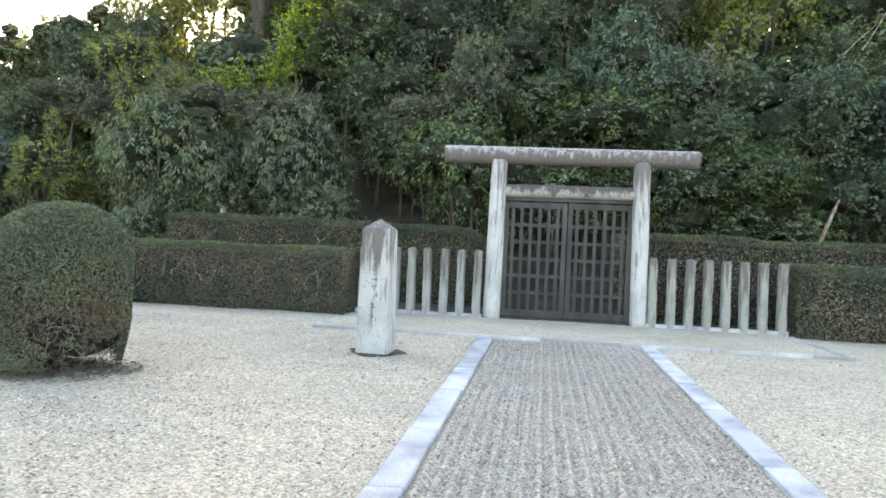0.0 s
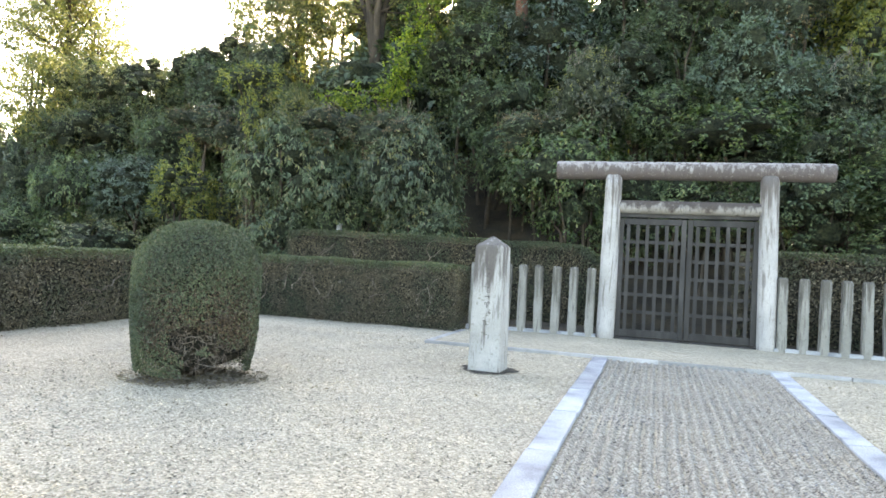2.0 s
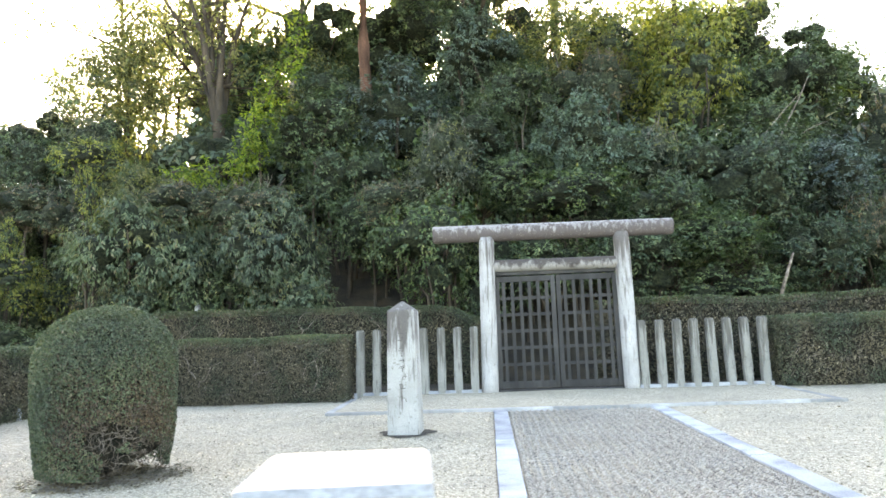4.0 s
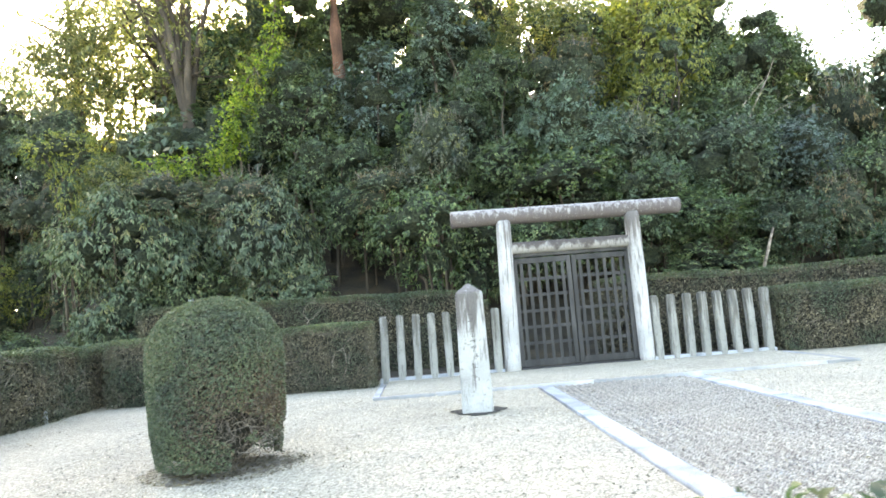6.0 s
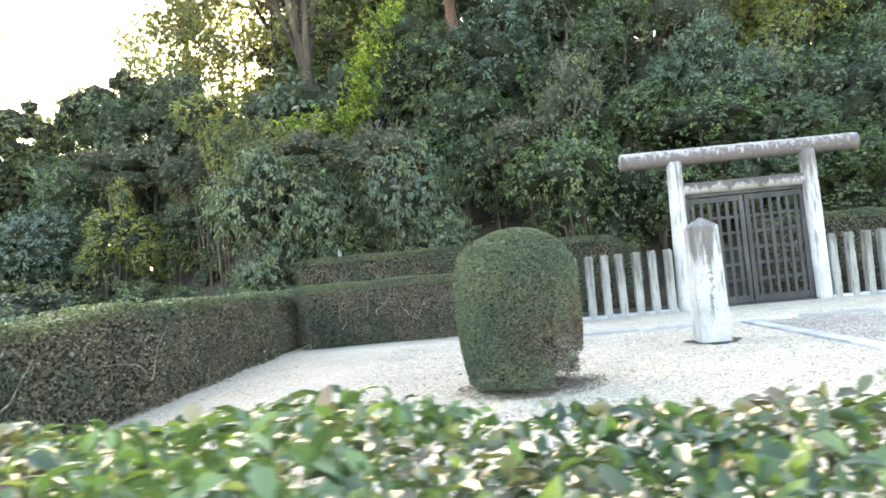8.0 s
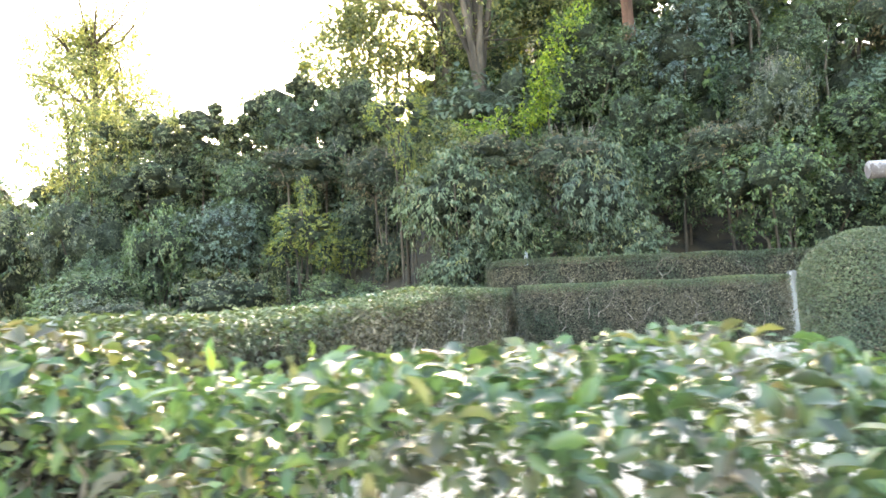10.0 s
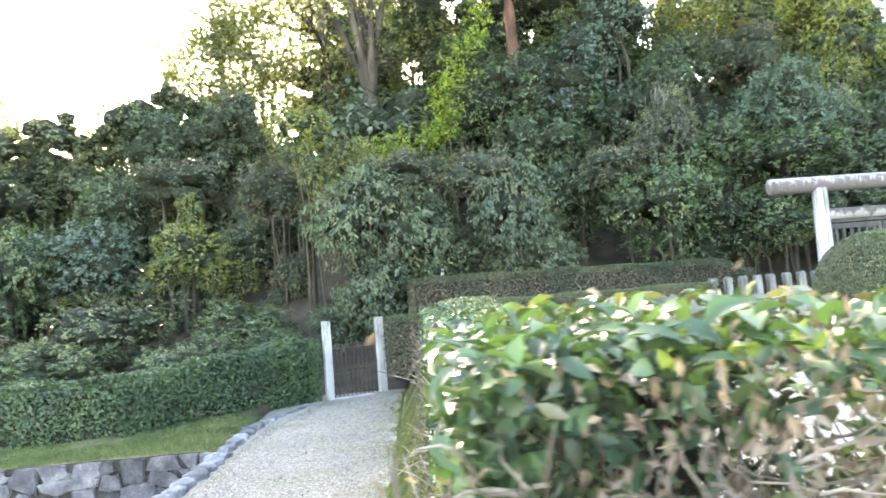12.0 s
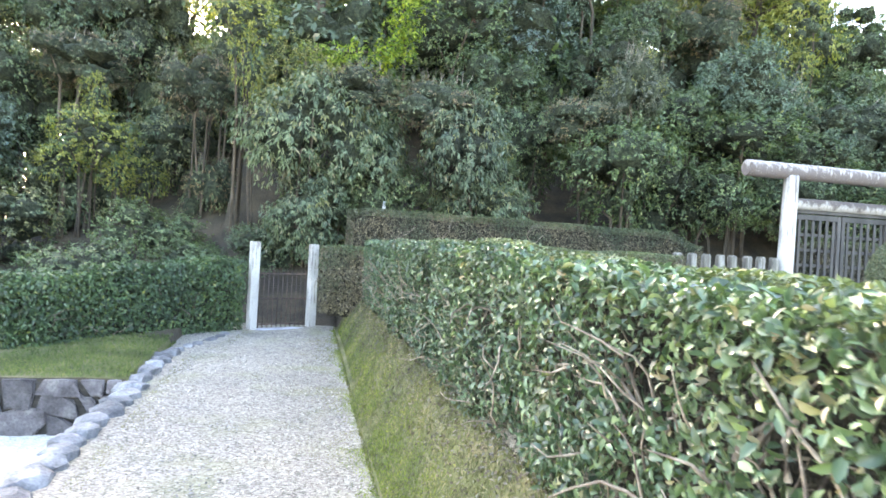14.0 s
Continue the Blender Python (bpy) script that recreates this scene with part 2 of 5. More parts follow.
M_CAMEL = leaf_mat("glossy_hedge_leaves", G((0, (0.026, 0.045, 0.029)), (0.4, (0.054, 0.094, 0.054)), (0.76, (0.090, 0.146, 0.080)), (0.92, (0.147, 0.201, 0.106)), (1, (0.201, 0.165, 0.118))), 0.34, 0.15, 0.55, 0.05, ((0, (0.04, 0.034, 0.027)), (0.5, (0.105, 0.084, 0.066)), (1, (0.21, 0.17, 0.14))), 0.12, 3.2)
M_LOOSE = leaf_mat("loose_hedge_leaves", G((0, (0.026, 0.048, 0.026)), (0.4, (0.053, 0.098, 0.046)), (0.78, (0.088, 0.147, 0.068)), (0.92, (0.138, 0.193, 0.083)), (1, (0.184, 0.138, 0.101))), 0.38, 0.24, 0.5, 0.1, ((0, (0.055, 0.044, 0.035)), (0.5, (0.13, 0.1, 0.08)), (1, (0.23, 0.175, 0.145))), 0.4, 2.6)
M_PATHHEDGE = leaf_mat("deep_green_hedge_leaves", G((0, (0.024, 0.044, 0.024)), (0.5, (0.050, 0.090, 0.044)), (0.93, (0.084, 0.136, 0.064)), (1, (0.176, 0.192, 0.056))), 0.38, 0.16, 0.5, 0.1)
M_TOPIARY = leaf_mat("box_leaves", G((0, (0.050, 0.067, 0.043)), (0.5, (0.097, 0.125, 0.079)), (0.88, (0.151, 0.175, 0.112)), (1, (0.216, 0.184, 0.135))), 0.5, 0.15, 0.35, 0.05)
M_FRESH = leaf_mat("young_green_leaves", G((0, (0.052, 0.093, 0.026)), (0.5, (0.091, 0.155, 0.039)), (1, (0.169, 0.211, 0.065))), 0.35, 0.35, 0.5, 0.05)
M_DEAD = leaf_mat("withered_leaves", G((0, (0.050, 0.038, 0.030)), (0.5, (0.105, 0.078, 0.060)), (1, (0.19, 0.145, 0.112))), 0.7, 0.15, 0.2, 0.05)
M_DARK = leaf_mat("dark_evergreen_leaves", G((0, (0.043, 0.064, 0.039)), (0.5, (0.082, 0.117, 0.069)), (0.93, (0.134, 0.176, 0.100)), (1, (0.229, 0.229, 0.127))), 0.5, 0.18, 0.32, 0.3, ((0, (0.06, 0.052, 0.036)), (0.5, (0.125, 0.105, 0.07)), (1, (0.2, 0.165, 0.11))), 0.12, 0.8)
M_DROOP = leaf_mat("drooping_grey_green_leaves", G((0, (0.053, 0.076, 0.049)), (0.5, (0.099, 0.133, 0.086)), (0.9, (0.161, 0.196, 0.129)), (1, (0.241, 0.207, 0.138))), 0.5, 0.2, 0.3, 0.15, ((0, (0.06, 0.052, 0.036)), (0.5, (0.125, 0.105, 0.07)), (1, (0.2, 0.165, 0.11))), 0.2, 1.0)
M_GREY = leaf_mat("dull_grey_green_leaves", G((0, (0.06, 0.07, 0.05)), (0.5, (0.115, 0.13, 0.095)), (1, (0.19, 0.19, 0.14))), 0.5, 0.15, 0.4, 0.15)
M_CONE = leaf_mat("fine_bluish_needles", G((0, (0.048, 0.075, 0.055)), (0.5, (0.088, 0.132, 0.097)), (1, (0.143, 0.198, 0.149))), 0.5, 0.14, 0.4, 0.1)
M_BLUE = leaf_mat("bluish_evergreen_leaves", G((0, (0.042, 0.064, 0.054)), (0.5, (0.083, 0.120, 0.099)), (1, (0.142, 0.186, 0.151))), 0.4, 0.14, 0.45, 0.25)
M_MID = leaf_mat("fresh_green_leaves", G((0, (0.036, 0.063, 0.028)), (0.5, (0.076, 0.120, 0.050)), (0.92, (0.130, 0.180, 0.076)), (1, (0.23, 0.23, 0.1))), 0.4, 0.24, 0.45, 0.2, ((0, (0.06, 0.052, 0.036)), (0.5, (0.125, 0.105, 0.07)), (1, (0.2, 0.165, 0.11))), 0.1, 0.9)
# colour raised towards yellow to carry sun shining through from behind
M_YELLOW = leaf_mat("backlit_yellow_green", G((0, (0.10, 0.12, 0.04)), (0.5, (0.20, 0.215, 0.07)), (1, (0.36, 0.33, 0.12))), 0.45, 0.42, 0.3, 0.12)
M_DUSK = leaf_mat("olive_brown_leaves", G((0, (0.060, 0.070, 0.046)), (0.5, (0.115, 0.127, 0.082)), (0.9, (0.180, 0.185, 0.118)), (1, (0.264, 0.228, 0.144))), 0.45, 0.3, 0.35, 0.25)
# vine green brightened in the colour itself, for leaves against the sun
M_VINE = leaf_mat("backlit_vine_leaves", G((0, (0.07, 0.12, 0.025)), (0.5, (0.16, 0.22, 0.04)), (1, (0.32, 0.34, 0.07))), 0.45, 0.45, 0.3, 0.1)
M_LAWN = leaf_mat("short_lawn_blades", G((0, (0.06, 0.09, 0.03)), (0.5, (0.11, 0.145, 0.05)), (1, (0.19, 0.19, 0.09))), 0.7, 0.2, 0.2, 0.05)
M_RUSSET = leaf_mat("russet_leaves", G((0, (0.060, 0.052, 0.034)), (0.4, (0.115, 0.092, 0.062)), (0.8, (0.185, 0.135, 0.095)), (1, (0.25, 0.21, 0.12))), 0.6, 0.2, 0.25, 0.15)
M_OLIVE = leaf_mat("olive_leaves", G((0, (0.069, 0.077, 0.043)), (0.5, (0.156, 0.160, 0.083)), (1, (0.300, 0.269, 0.150))), 0.5, 0.4, 0.3, 0.22)
M_BLADE = leaf_mat("grass_blades", G((0, (0.075, 0.082, 0.036)), (0.45, (0.13, 0.132, 0.066)), (0.8, (0.19, 0.172, 0.105)), (1, (0.29, 0.25, 0.18))), 0.7, 0.2, 0.2)

# ---------------------------------------------------------------- mesh helpers


def finish(bm, name, material):
    me = bpy.data.meshes.new(name)
    bm.to_mesh(me)
    bm.free()
    for m in material if isinstance(material, (list, tuple)) else (material,):
        me.materials.append(m)
    return me


def part(name, bm, material, parent=None, label=""):
    """Links a bmesh, or a ready mesh, as one object under a thing or a part."""
    me = bm if isinstance(bm, bpy.types.Mesh) else finish(bm, name, material)
    ob = new(name, me)
    ob.parent = parent
    return tagged(ob, label)


def thing(name, label, category, at=(0, 0, 0), turn=0, group="", kind=""):
    ob = tagged(new(name), label, category, group, kind)
    ob.matrix_basis = pose(*at, 0, 0, turn)
    return ob


def box(bm, lo, hi, bevel=0.0, m=None):
    made = bmesh.ops.create_cube(bm, size=1)["verts"]
    lo, hi = Vector(lo), Vector(hi)
    for v in made:
        v.co = Vector([(a + b) / 2 + c * (b - a) for a, b, c in zip(lo, hi, v.co)])
    if bevel:
        edges = list({e for v in made for e in v.link_edges})
        made = bmesh.ops.bevel(bm, geom=edges, offset=bevel, segments=2, affect="EDGES", profile=0.6)["verts"]
    if m:
        bmesh.ops.transform(bm, matrix=m, verts=list(made))
    return bm


def tube(bm, points, radii, sides=8, cap=True):
    """A tapered round limb through the points."""
    rings = []
    for i, p in enumerate(points):
        p = Vector(p)
        ahead = Vector(points[min(i + 1, len(points) - 1)]) - Vector(points[max(i - 1, 0)])
        q = ahead.to_track_quat("Z", "Y")
        rings.append([bm.verts.new(p + q @ Vector((radii[i] * math.cos(a), radii[i] * math.sin(a), 0))) for a in [k * math.tau / sides for k in range(sides)]])
    for a, b in zip(rings, rings[1:]):
        for k in range(sides):
            bm.faces.new((a[k], a[(k + 1) % sides], b[(k + 1) % sides], b[k])).smooth = True
    if cap:
        bm.faces.new(rings[0][::-1])
        bm.faces.new(rings[-1])
    return bm


def raw_mesh(name, verts, tris, material, smooth=False):
    me = bpy.data.meshes.new(name)
    verts, tris = np.asarray(verts, np.float32), np.asarray(tris, np.int32)
    me.vertices.add(len(verts))
    me.vertices.foreach_set("co", verts.ravel())
    me.loops.add(tris.size)
    me.loops.foreach_set("vertex_index", tris.ravel())
    me.polygons.add(len(tris))
    me.polygons.foreach_set("loop_start", np.arange(0, tris.size, 3, dtype=np.int32))
    me.update(calc_edges=True)
    me.validate()
    me.materials.append(material)
    return me


def unit(a):
    return a / np.maximum(np.linalg.norm(a, axis=-1, keepdims=True), 1e-6)


def leaves(name, at, out, size, material, rng, wide=0.5, droop=0.3, fold=0.25, spread=0.8):
    """Many leaves in one mesh: each a folded blade of two triangles, facing about outwards."""
    n = len(at)
    out = unit(out + rng.normal(0, spread, (n, 3)) * 0.6)
    along = rng.normal(0, 1, (n, 3))
    along -= out * (along * out).sum(1, keepdims=True)
    along[:, 2] -= droop
    along = unit(along)
    side = unit(np.cross(out, along))
    s = (size * rng.uniform(0.6, 1.25, n))[:, None]
    base, tip = at - along * s * 0.5, at + along * s * 0.5
    mid = at - along * s * 0.06 + out * s * fold * 0.4
    left, right = mid + side * s * wide * 0.5, mid - side * s * wide * 0.5
    mid2 = at - out * s * fold * 0.2
    base, tip = base - out * s * fold * 0.2, tip - out * s * fold * 0.3
    v = np.stack([base, left, tip, right], 1).reshape(-1, 3)
    k = np.arange(n)[:, None] * 4
    t = np.concatenate([k + [[0, 2, 1]], k + [[0, 3, 2]]], 1).reshape(-1, 3)
    return raw_mesh(name, v, t, material)


def broad_leaves(name, at, out, size, material, rng, wide=0.46, droop=0.3, spread=0.9):
    """Near leaves with a pointed oval outline, folded along the midrib."""
    n = len(at)
    out = unit(out + rng.normal(0, spread, (n, 3)) * 0.7)
    along = rng.normal(0, 1, (n, 3))
    along -= out * (along * out).sum(1, keepdims=True)
    along[:, 2] -= droop
    along = unit(along)
    side = unit(np.cross(out, along))
    out = np.cross(along, side)
    s = (size * rng.uniform(0.55, 1.3, n))[:, None]
    w = s * wide * rng.uniform(0.8, 1.15, n)[:, None]
    curl = rng.uniform(0.02, 0.16, n)[:, None] * s
    base, tip, mid = at - along * s * 0.5 - out * curl, at + along * s * 0.5 - out * curl * 1.6, at + 0
    fold = out * w * 0.22
    l1, r1 = at - along * s * 0.2 + side * w * 0.46 + fold, at - along * s * 0.2 - side * w * 0.46 + fold
    l2, r2 = at + along * s * 0.16 + side * w * 0.43 + fold - out * curl * 0.3, at + along * s * 0.16 - side * w * 0.43 + fold - out * curl * 0.3
    v = np.stack([base, l1, l2, tip, r2, r1, mid], 1).reshape(-1, 3)
    k = np.arange(n)[:, None] * 7
    t = np.concatenate([k + [[a, b, 6]] for a, b in ((1, 0), (2, 1), (3, 2), (4, 3), (5, 4), (0, 5))], 1).reshape(-1, 3)
    me = raw_mesh(name, v, t, material)
    me.polygons.foreach_set("use_smooth", np.ones(len(me.polygons), bool))
    return me


def fine_noise(p, scale, seed=0.0):
    """Cheap smooth value noise from sines, about -1 to 1."""
    x, y, z = (p * scale + seed).T
    return (np.sin(x * 1.7 + np.sin(y * 1.3 + z)) + np.sin(y * 2.1 + np.sin(z * 1.7 + x)) + np.sin(z * 1.9 + np.sin(x * 1.1 + y))) / 3


def twigs(count, rng, start, heading, length, r0, wander=0.5, sides=5, steps=5):
    """Crooked twigs as one bmesh."""
    bm = bmesh.new()
    for i in range(count):
        p, d = Vector(start(rng)), Vector(heading(rng)).normalized()
        pts, ln = [p.copy()], length * rng.uniform(0.6, 1.3)
        for s in range(steps):
            d = (d + Vector(rng.normal(0, wander * 0.4, 3))).normalized()
            p = p + d * ln / steps
            pts.append(p.copy())
        rr = r0 * rng.uniform(0.6, 1.3)
        tube(bm, pts, [rr * (1 - 0.75 * s / steps) for s in range(steps + 1)], sides, False)
    return bm


# ---------------------------------------------------------------- ground: one sheet
def smooth(a, b, x):
    t = min(1.0, max(0.0, (x - a) / (b - a)))
    return t * t * (3 - 2 * t)


def hill(x, y):
    rise = 0.62 * max(0.0, y - 13.8)
    rise = min(rise, 11 + 0.05 * (y - 13.8)) if y > 13.8 else 0
    return rise * (0.12 + 0.88 * smooth(-19, -8, x)) * (1 - 0.35 * smooth(6, 16, x))


def height(x, y):
    if y > 60 or x < -45 or x > 45 or y < -30:
        return -1.5 + (6 if y > 60 else 0)
    if x >= -7.9 and y > 13.2:
        return hill(x, y)
    if x < -10.75:
        z = -1.2 if y < 8.05 else -0.62 + 0.04 * (y - 8)
        return z + hill(x, y)
    if x < -8.39:
        return -0.74 + 0.14 * smooth(5, 12, y) + (0.22 * max(0, y - 12.6)) + hill(x, y)
    if x < -7.9 and y > -0.3:
        s = min(1.0, max(0.0, (x + 8.38) / 0.42))
        return -0.69 * (1 - s) ** 1.2 - 0.04 * s + hill(x, y)
    edge = -0.45 if x < -1.05 else 0.35
    if y < edge:
        return -0.7 if x < -1.05 else -0.5 - 0.2 * smooth(0, -1.5, y)
    if y < edge + 0.3 and x < -1.05:
        return -0.35
    return 0.0


def lines(stops):
    out = []
    for (a, b, step) in stops:
        n = max(1, round((b - a) / step))
        out += [a + (b - a) * i / n for i in range(n)]
    return out + [stops[-1][1]]


gx = lines([(-1200, -45, 300), (-45, -20, 1.5), (-20, -10.76, 0.42), (-10.76, -10.74, 0.02), (-10.74, -8.4, 0.3), (-8.4, -7.84, 0.07), (-7.84, -1.06, 0.5), (-1.06, -1.04, 0.02), (-1.04, 8, 0.6), (8, 45, 1.6), (45, 1200, 300)])
gy = lines([(-1200, -30, 300), (-30, -1, 1.5), (-1, -0.47, 0.2), (-0.47, -0.43, 0.02), (-0.43, -0.16, 0.1), (-0.16, -0.14, 0.02), (-0.14, 0.34, 0.2), (0.34, 0.36, 0.02), (0.36, 8.04, 0.5), (8.04, 8.06, 0.02), (8.06, 13.19, 0.45), (13.19, 13.21, 0.02), (13.21, 60, 0.9), (60, 1200, 300)])
gbm = bmesh.new()
grid = [[gbm.verts.new((x, y, height(x, y) - (0.012 if -7.9 < x < 11 and 0.4 < y < 13.2 else 0) + (0.09 * noise.noise((x * 0.9, y * 0.9, 0)) if y > 13.5 or x < -11 and y > 8.2 else 0.015 * noise.noise((x * 2, y * 2, 3)) if x < -7.9 else 0))) for x in gx] for y in gy]
for j in range(len(gy) - 1):
    for i in range(len(gx) - 1):
        cx, cy = (gx[i] + gx[i + 1]) / 2, (gy[j] + gy[j + 1]) / 2
        f = gbm.faces.new((grid[j][i], grid[j][i + 1], grid[j + 1][i + 1], grid[j + 1][i]))
        f.smooth = True
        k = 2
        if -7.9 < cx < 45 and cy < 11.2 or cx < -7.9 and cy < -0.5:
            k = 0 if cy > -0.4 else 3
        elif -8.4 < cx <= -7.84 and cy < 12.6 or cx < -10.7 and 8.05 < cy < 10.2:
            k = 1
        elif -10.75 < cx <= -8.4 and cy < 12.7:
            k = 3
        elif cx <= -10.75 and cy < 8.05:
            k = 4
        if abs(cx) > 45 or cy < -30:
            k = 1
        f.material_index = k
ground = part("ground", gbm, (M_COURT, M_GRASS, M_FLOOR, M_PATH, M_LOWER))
tagged(ground, "gravel court, mossy bank and wooded hillside floor", "ground", kind="structure")


def strip(name, x0, x1, y0, y1, z, nx, ny, material, label, wave=None, amp=0.006):
    """A thin bed of gravel with an uneven, or raked, top and closed edges."""
    xs, ys = np.linspace(x0, x1, nx), np.linspace(y0, y1, ny)
    X, Y = np.meshgrid(xs, ys)
    p = np.stack([X.ravel(), Y.ravel(), np.zeros(X.size)], 1)
    Z = z + amp * fine_noise(p, 2.3) + 0.3 * amp * fine_noise(p, 9.0)
    if wave:
        Z = Z + wave[0] * np.sin(X.ravel() * math.tau / wave[1] + 0.5 * fine_noise(p, 1.5)) * (0.75 + 0.35 * fine_noise(p, 3.0, 4.0))
    p[:, 2] = Z
    k = (np.arange(ny - 1)[:, None] * nx + np.arange(nx - 1)[None]).ravel()[:, None]
    t = np.concatenate([k + [[0, 1, nx + 1]], k + [[0, nx + 1, nx]]], 1).reshape(-1, 3)
    me = raw_mesh(name, p, t, material)
    me.polygons.foreach_set("use_smooth", np.ones(len(me.polygons), bool))
    return tagged(part(name, me, None), label, "gravel", kind="structure")


strip("pavement", -7.88, -0.76, 0.46, 10.9, 0.0, 80, 110, M_COURT, "pale beige gravel spread over the court")
strip("pavement", 1.38, 10.9, 0.46, 10.9, 0.0, 90, 110, M_COURT, "pale beige gravel spread over the court")
strip("approach_path", -0.56, 1.2, 0.46, 8.42, 0.0, 240, 110, M_RAKED, "grey-brown gravel path raked in straight lines", (0.015, 0.08))
strip("apron", -2.84, 3.5, 8.5, 10.95, 0.035, 70, 40, M_COURT, "gravel apron before the gate, slightly raised")

# ---------------------------------------------------------------- kerbs


def kerb_line(a, b, width, top, piece, label, seed, stone=None):
    """A row of dressed stones laid end to end."""
    rng = np.random.default_rng(seed)
    a, b = Vector((*a, 0)), Vector((*b, 0))
    run = (b - a).length
    d = (b - a).normalized()
    row = thing("kerb", label, "kerb", kind="structure")
    s = 0.0
    while s < run - 0.05:
        ln = min(piece * rng.uniform(0.8, 1.2), run - s)
        if run - s - ln < 0.25:
            ln = run - s
        c = a + d * (s + ln / 2)
        bm = bmesh.new()
        box(bm, (-ln / 2 + 0.004, -width / 2, -0.12), (ln / 2 - 0.004, width / 2, top + rng.uniform(-0.004, 0.004)), 0.008)
        for v in bm.verts:
            v.co += Vector(rng.normal(0, 0.0025, 3))
        st = part("kerb_stone", bm, stone or M_KERB, row)
        st.matrix_basis = pose(c.x, c.y, 0, 0, 0, math.degrees(math.atan2(d.y, d.x)) + rng.normal(0, 0.25))
        s += ln
    return row


kerb_line((-0.665, 0.75), (-0.665, 8.42), 0.175, 0.022, 1.15, "pale blue-grey granite kerb beside the raked path", 1)
kerb_line((1.285, 0.75), (1.285, 8.42), 0.165, 0.022, 1.15, "pale blue-grey granite kerb beside the raked path", 2)
kerb_line((-2.94, 8.45), (3.62, 8.45), 0.06, 0.04, 1.0, "thin stone edging across the front of the apron", 3, M_SLAB)
kerb_line((3.56, 8.52), (3.56, 10.3), 0.09, 0.036, 0.9, "thin stone edging at the side of the apron", 4, M_SLAB)
kerb_line((-2.9, 8.52), (-2.9, 10.2), 0.09, 0.036, 0.9, "thin stone edging at the side of the apron", 5, M_SLAB)

# ---------------------------------------------------------------- torii and gate
Y0 = 10.68
torii = thing("torii", "weathered white timber torii with a dark streaked round lintel", "torii", (0.345, Y0, 0))


def log(name, pts, radii, material, parent, label, seed, sides=28):
    bm = bmesh.new()
    tube(bm, pts, radii, sides)
    for v in bm.verts:
        n = noise.noise(v.co * 3 + Vector((seed, 0, 0))) * 0.008 + noise.noise(v.co * 14 + Vector((seed, 0, 0))) * 0.003
        v.co += v.normal * n
    bmesh.ops.bevel(bm, geom=[e for e in bm.edges if len(e.link_faces) == 2 and any(len(f.verts) > 4 for f in e.link_faces)], offset=0.012, segments=2, affect="EDGES")
    return part(name, bm, material, parent, label)


def spaced(a, b, ra, rb, n=14):
    return [Vector(a).lerp(Vector(b), i / n) for i in range(n + 1)], [ra + (rb - ra) * i / n for i in range(n + 1)]


log("pillar", *spaced((-1.13, 0, -0.05), (-1.09, -0.03, 2.54), 0.138, 0.124), M_TORII, torii, "whitened round pillar", 1)
log("pillar", *spaced((1.13, 0, -0.05), (1.09, -0.03, 2.54), 0.132, 0.126), M_TORII, torii, "whitened round pillar", 2)
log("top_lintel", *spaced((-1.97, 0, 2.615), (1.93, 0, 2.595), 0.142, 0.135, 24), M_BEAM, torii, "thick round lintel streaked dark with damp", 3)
log("tie_beam", *spaced((-1.16, 0, 2.06), (1.16, 0, 2.05), 0.1, 0.1, 16), M_TIE, torii, "round tie beam with dark and white streaks", 4)

gate = thing("lattice_gate", "closed double gate of dark weathered wooden lattice", "gate", (0.345, Y0 + 0.03, 0))
for s in (-1, 1):
    leaf = thing("gate_leaf", "", "")
    leaf.parent = gate
    a, b = (0.01, 0.985) if s > 0 else (-0.985, -0.01)
    z0, z1 = 0.08, 1.88
    for lo, hi in (((a, -0.03, z0), (a + 0.07, 0.03, z1)), ((b - 0.07, -0.03, z0), (b, 0.03, z1))):
        part("stile", box(bmesh.new(), lo, hi, 0.006), M_GATE, leaf)
    for zz, hh in ((z1 - 0.09, 0.09), (z0, 0.11)):
        part("rail", box(bmesh.new(), (a + 0.072, -0.026, zz), (b - 0.072, 0.026, zz + hh), 0.005), M_GATE, leaf)
    for i in range(6):
        x = a + 0.07 + (b - a - 0.14) * (i + 0.5) / 6
        part("bar", box(bmesh.new(), (x - 0.026, -0.022, z0 + 0.112), (x + 0.026, -0.004, z1 - 0.092), 0.003), M_GATE, leaf)
    for i in range(5):
        z = z0 + 0.11 + (z1 - z0 - 0.2) * (i + 1) / 6
        part("cross_bar", box(bmesh.new(), (a + 0.072, -0.002, z - 0.026), (b - 0.072, 0.018, z + 0.026), 0.003), M_GATE, leaf)
part("sill", box(bmesh.new(), (-1.0, -0.07, -0.02), (1.0, 0.07, 0.06), 0.008), M_GATE, gate)
part("head_board", box(bmesh.new(), (-1.0, -0.035, 1.9), (1.0, 0.035, 1.965), 0.006), M_GATE, gate)
for x in (-1.005, 1.005):
    part("jamb", box(bmesh.new(), (x - 0.018, -0.04, 0.0), (x + 0.018, 0.04, 1.9), 0.004), M_GATE, gate)

# ---------------------------------------------------------------- stone fence beside the torii


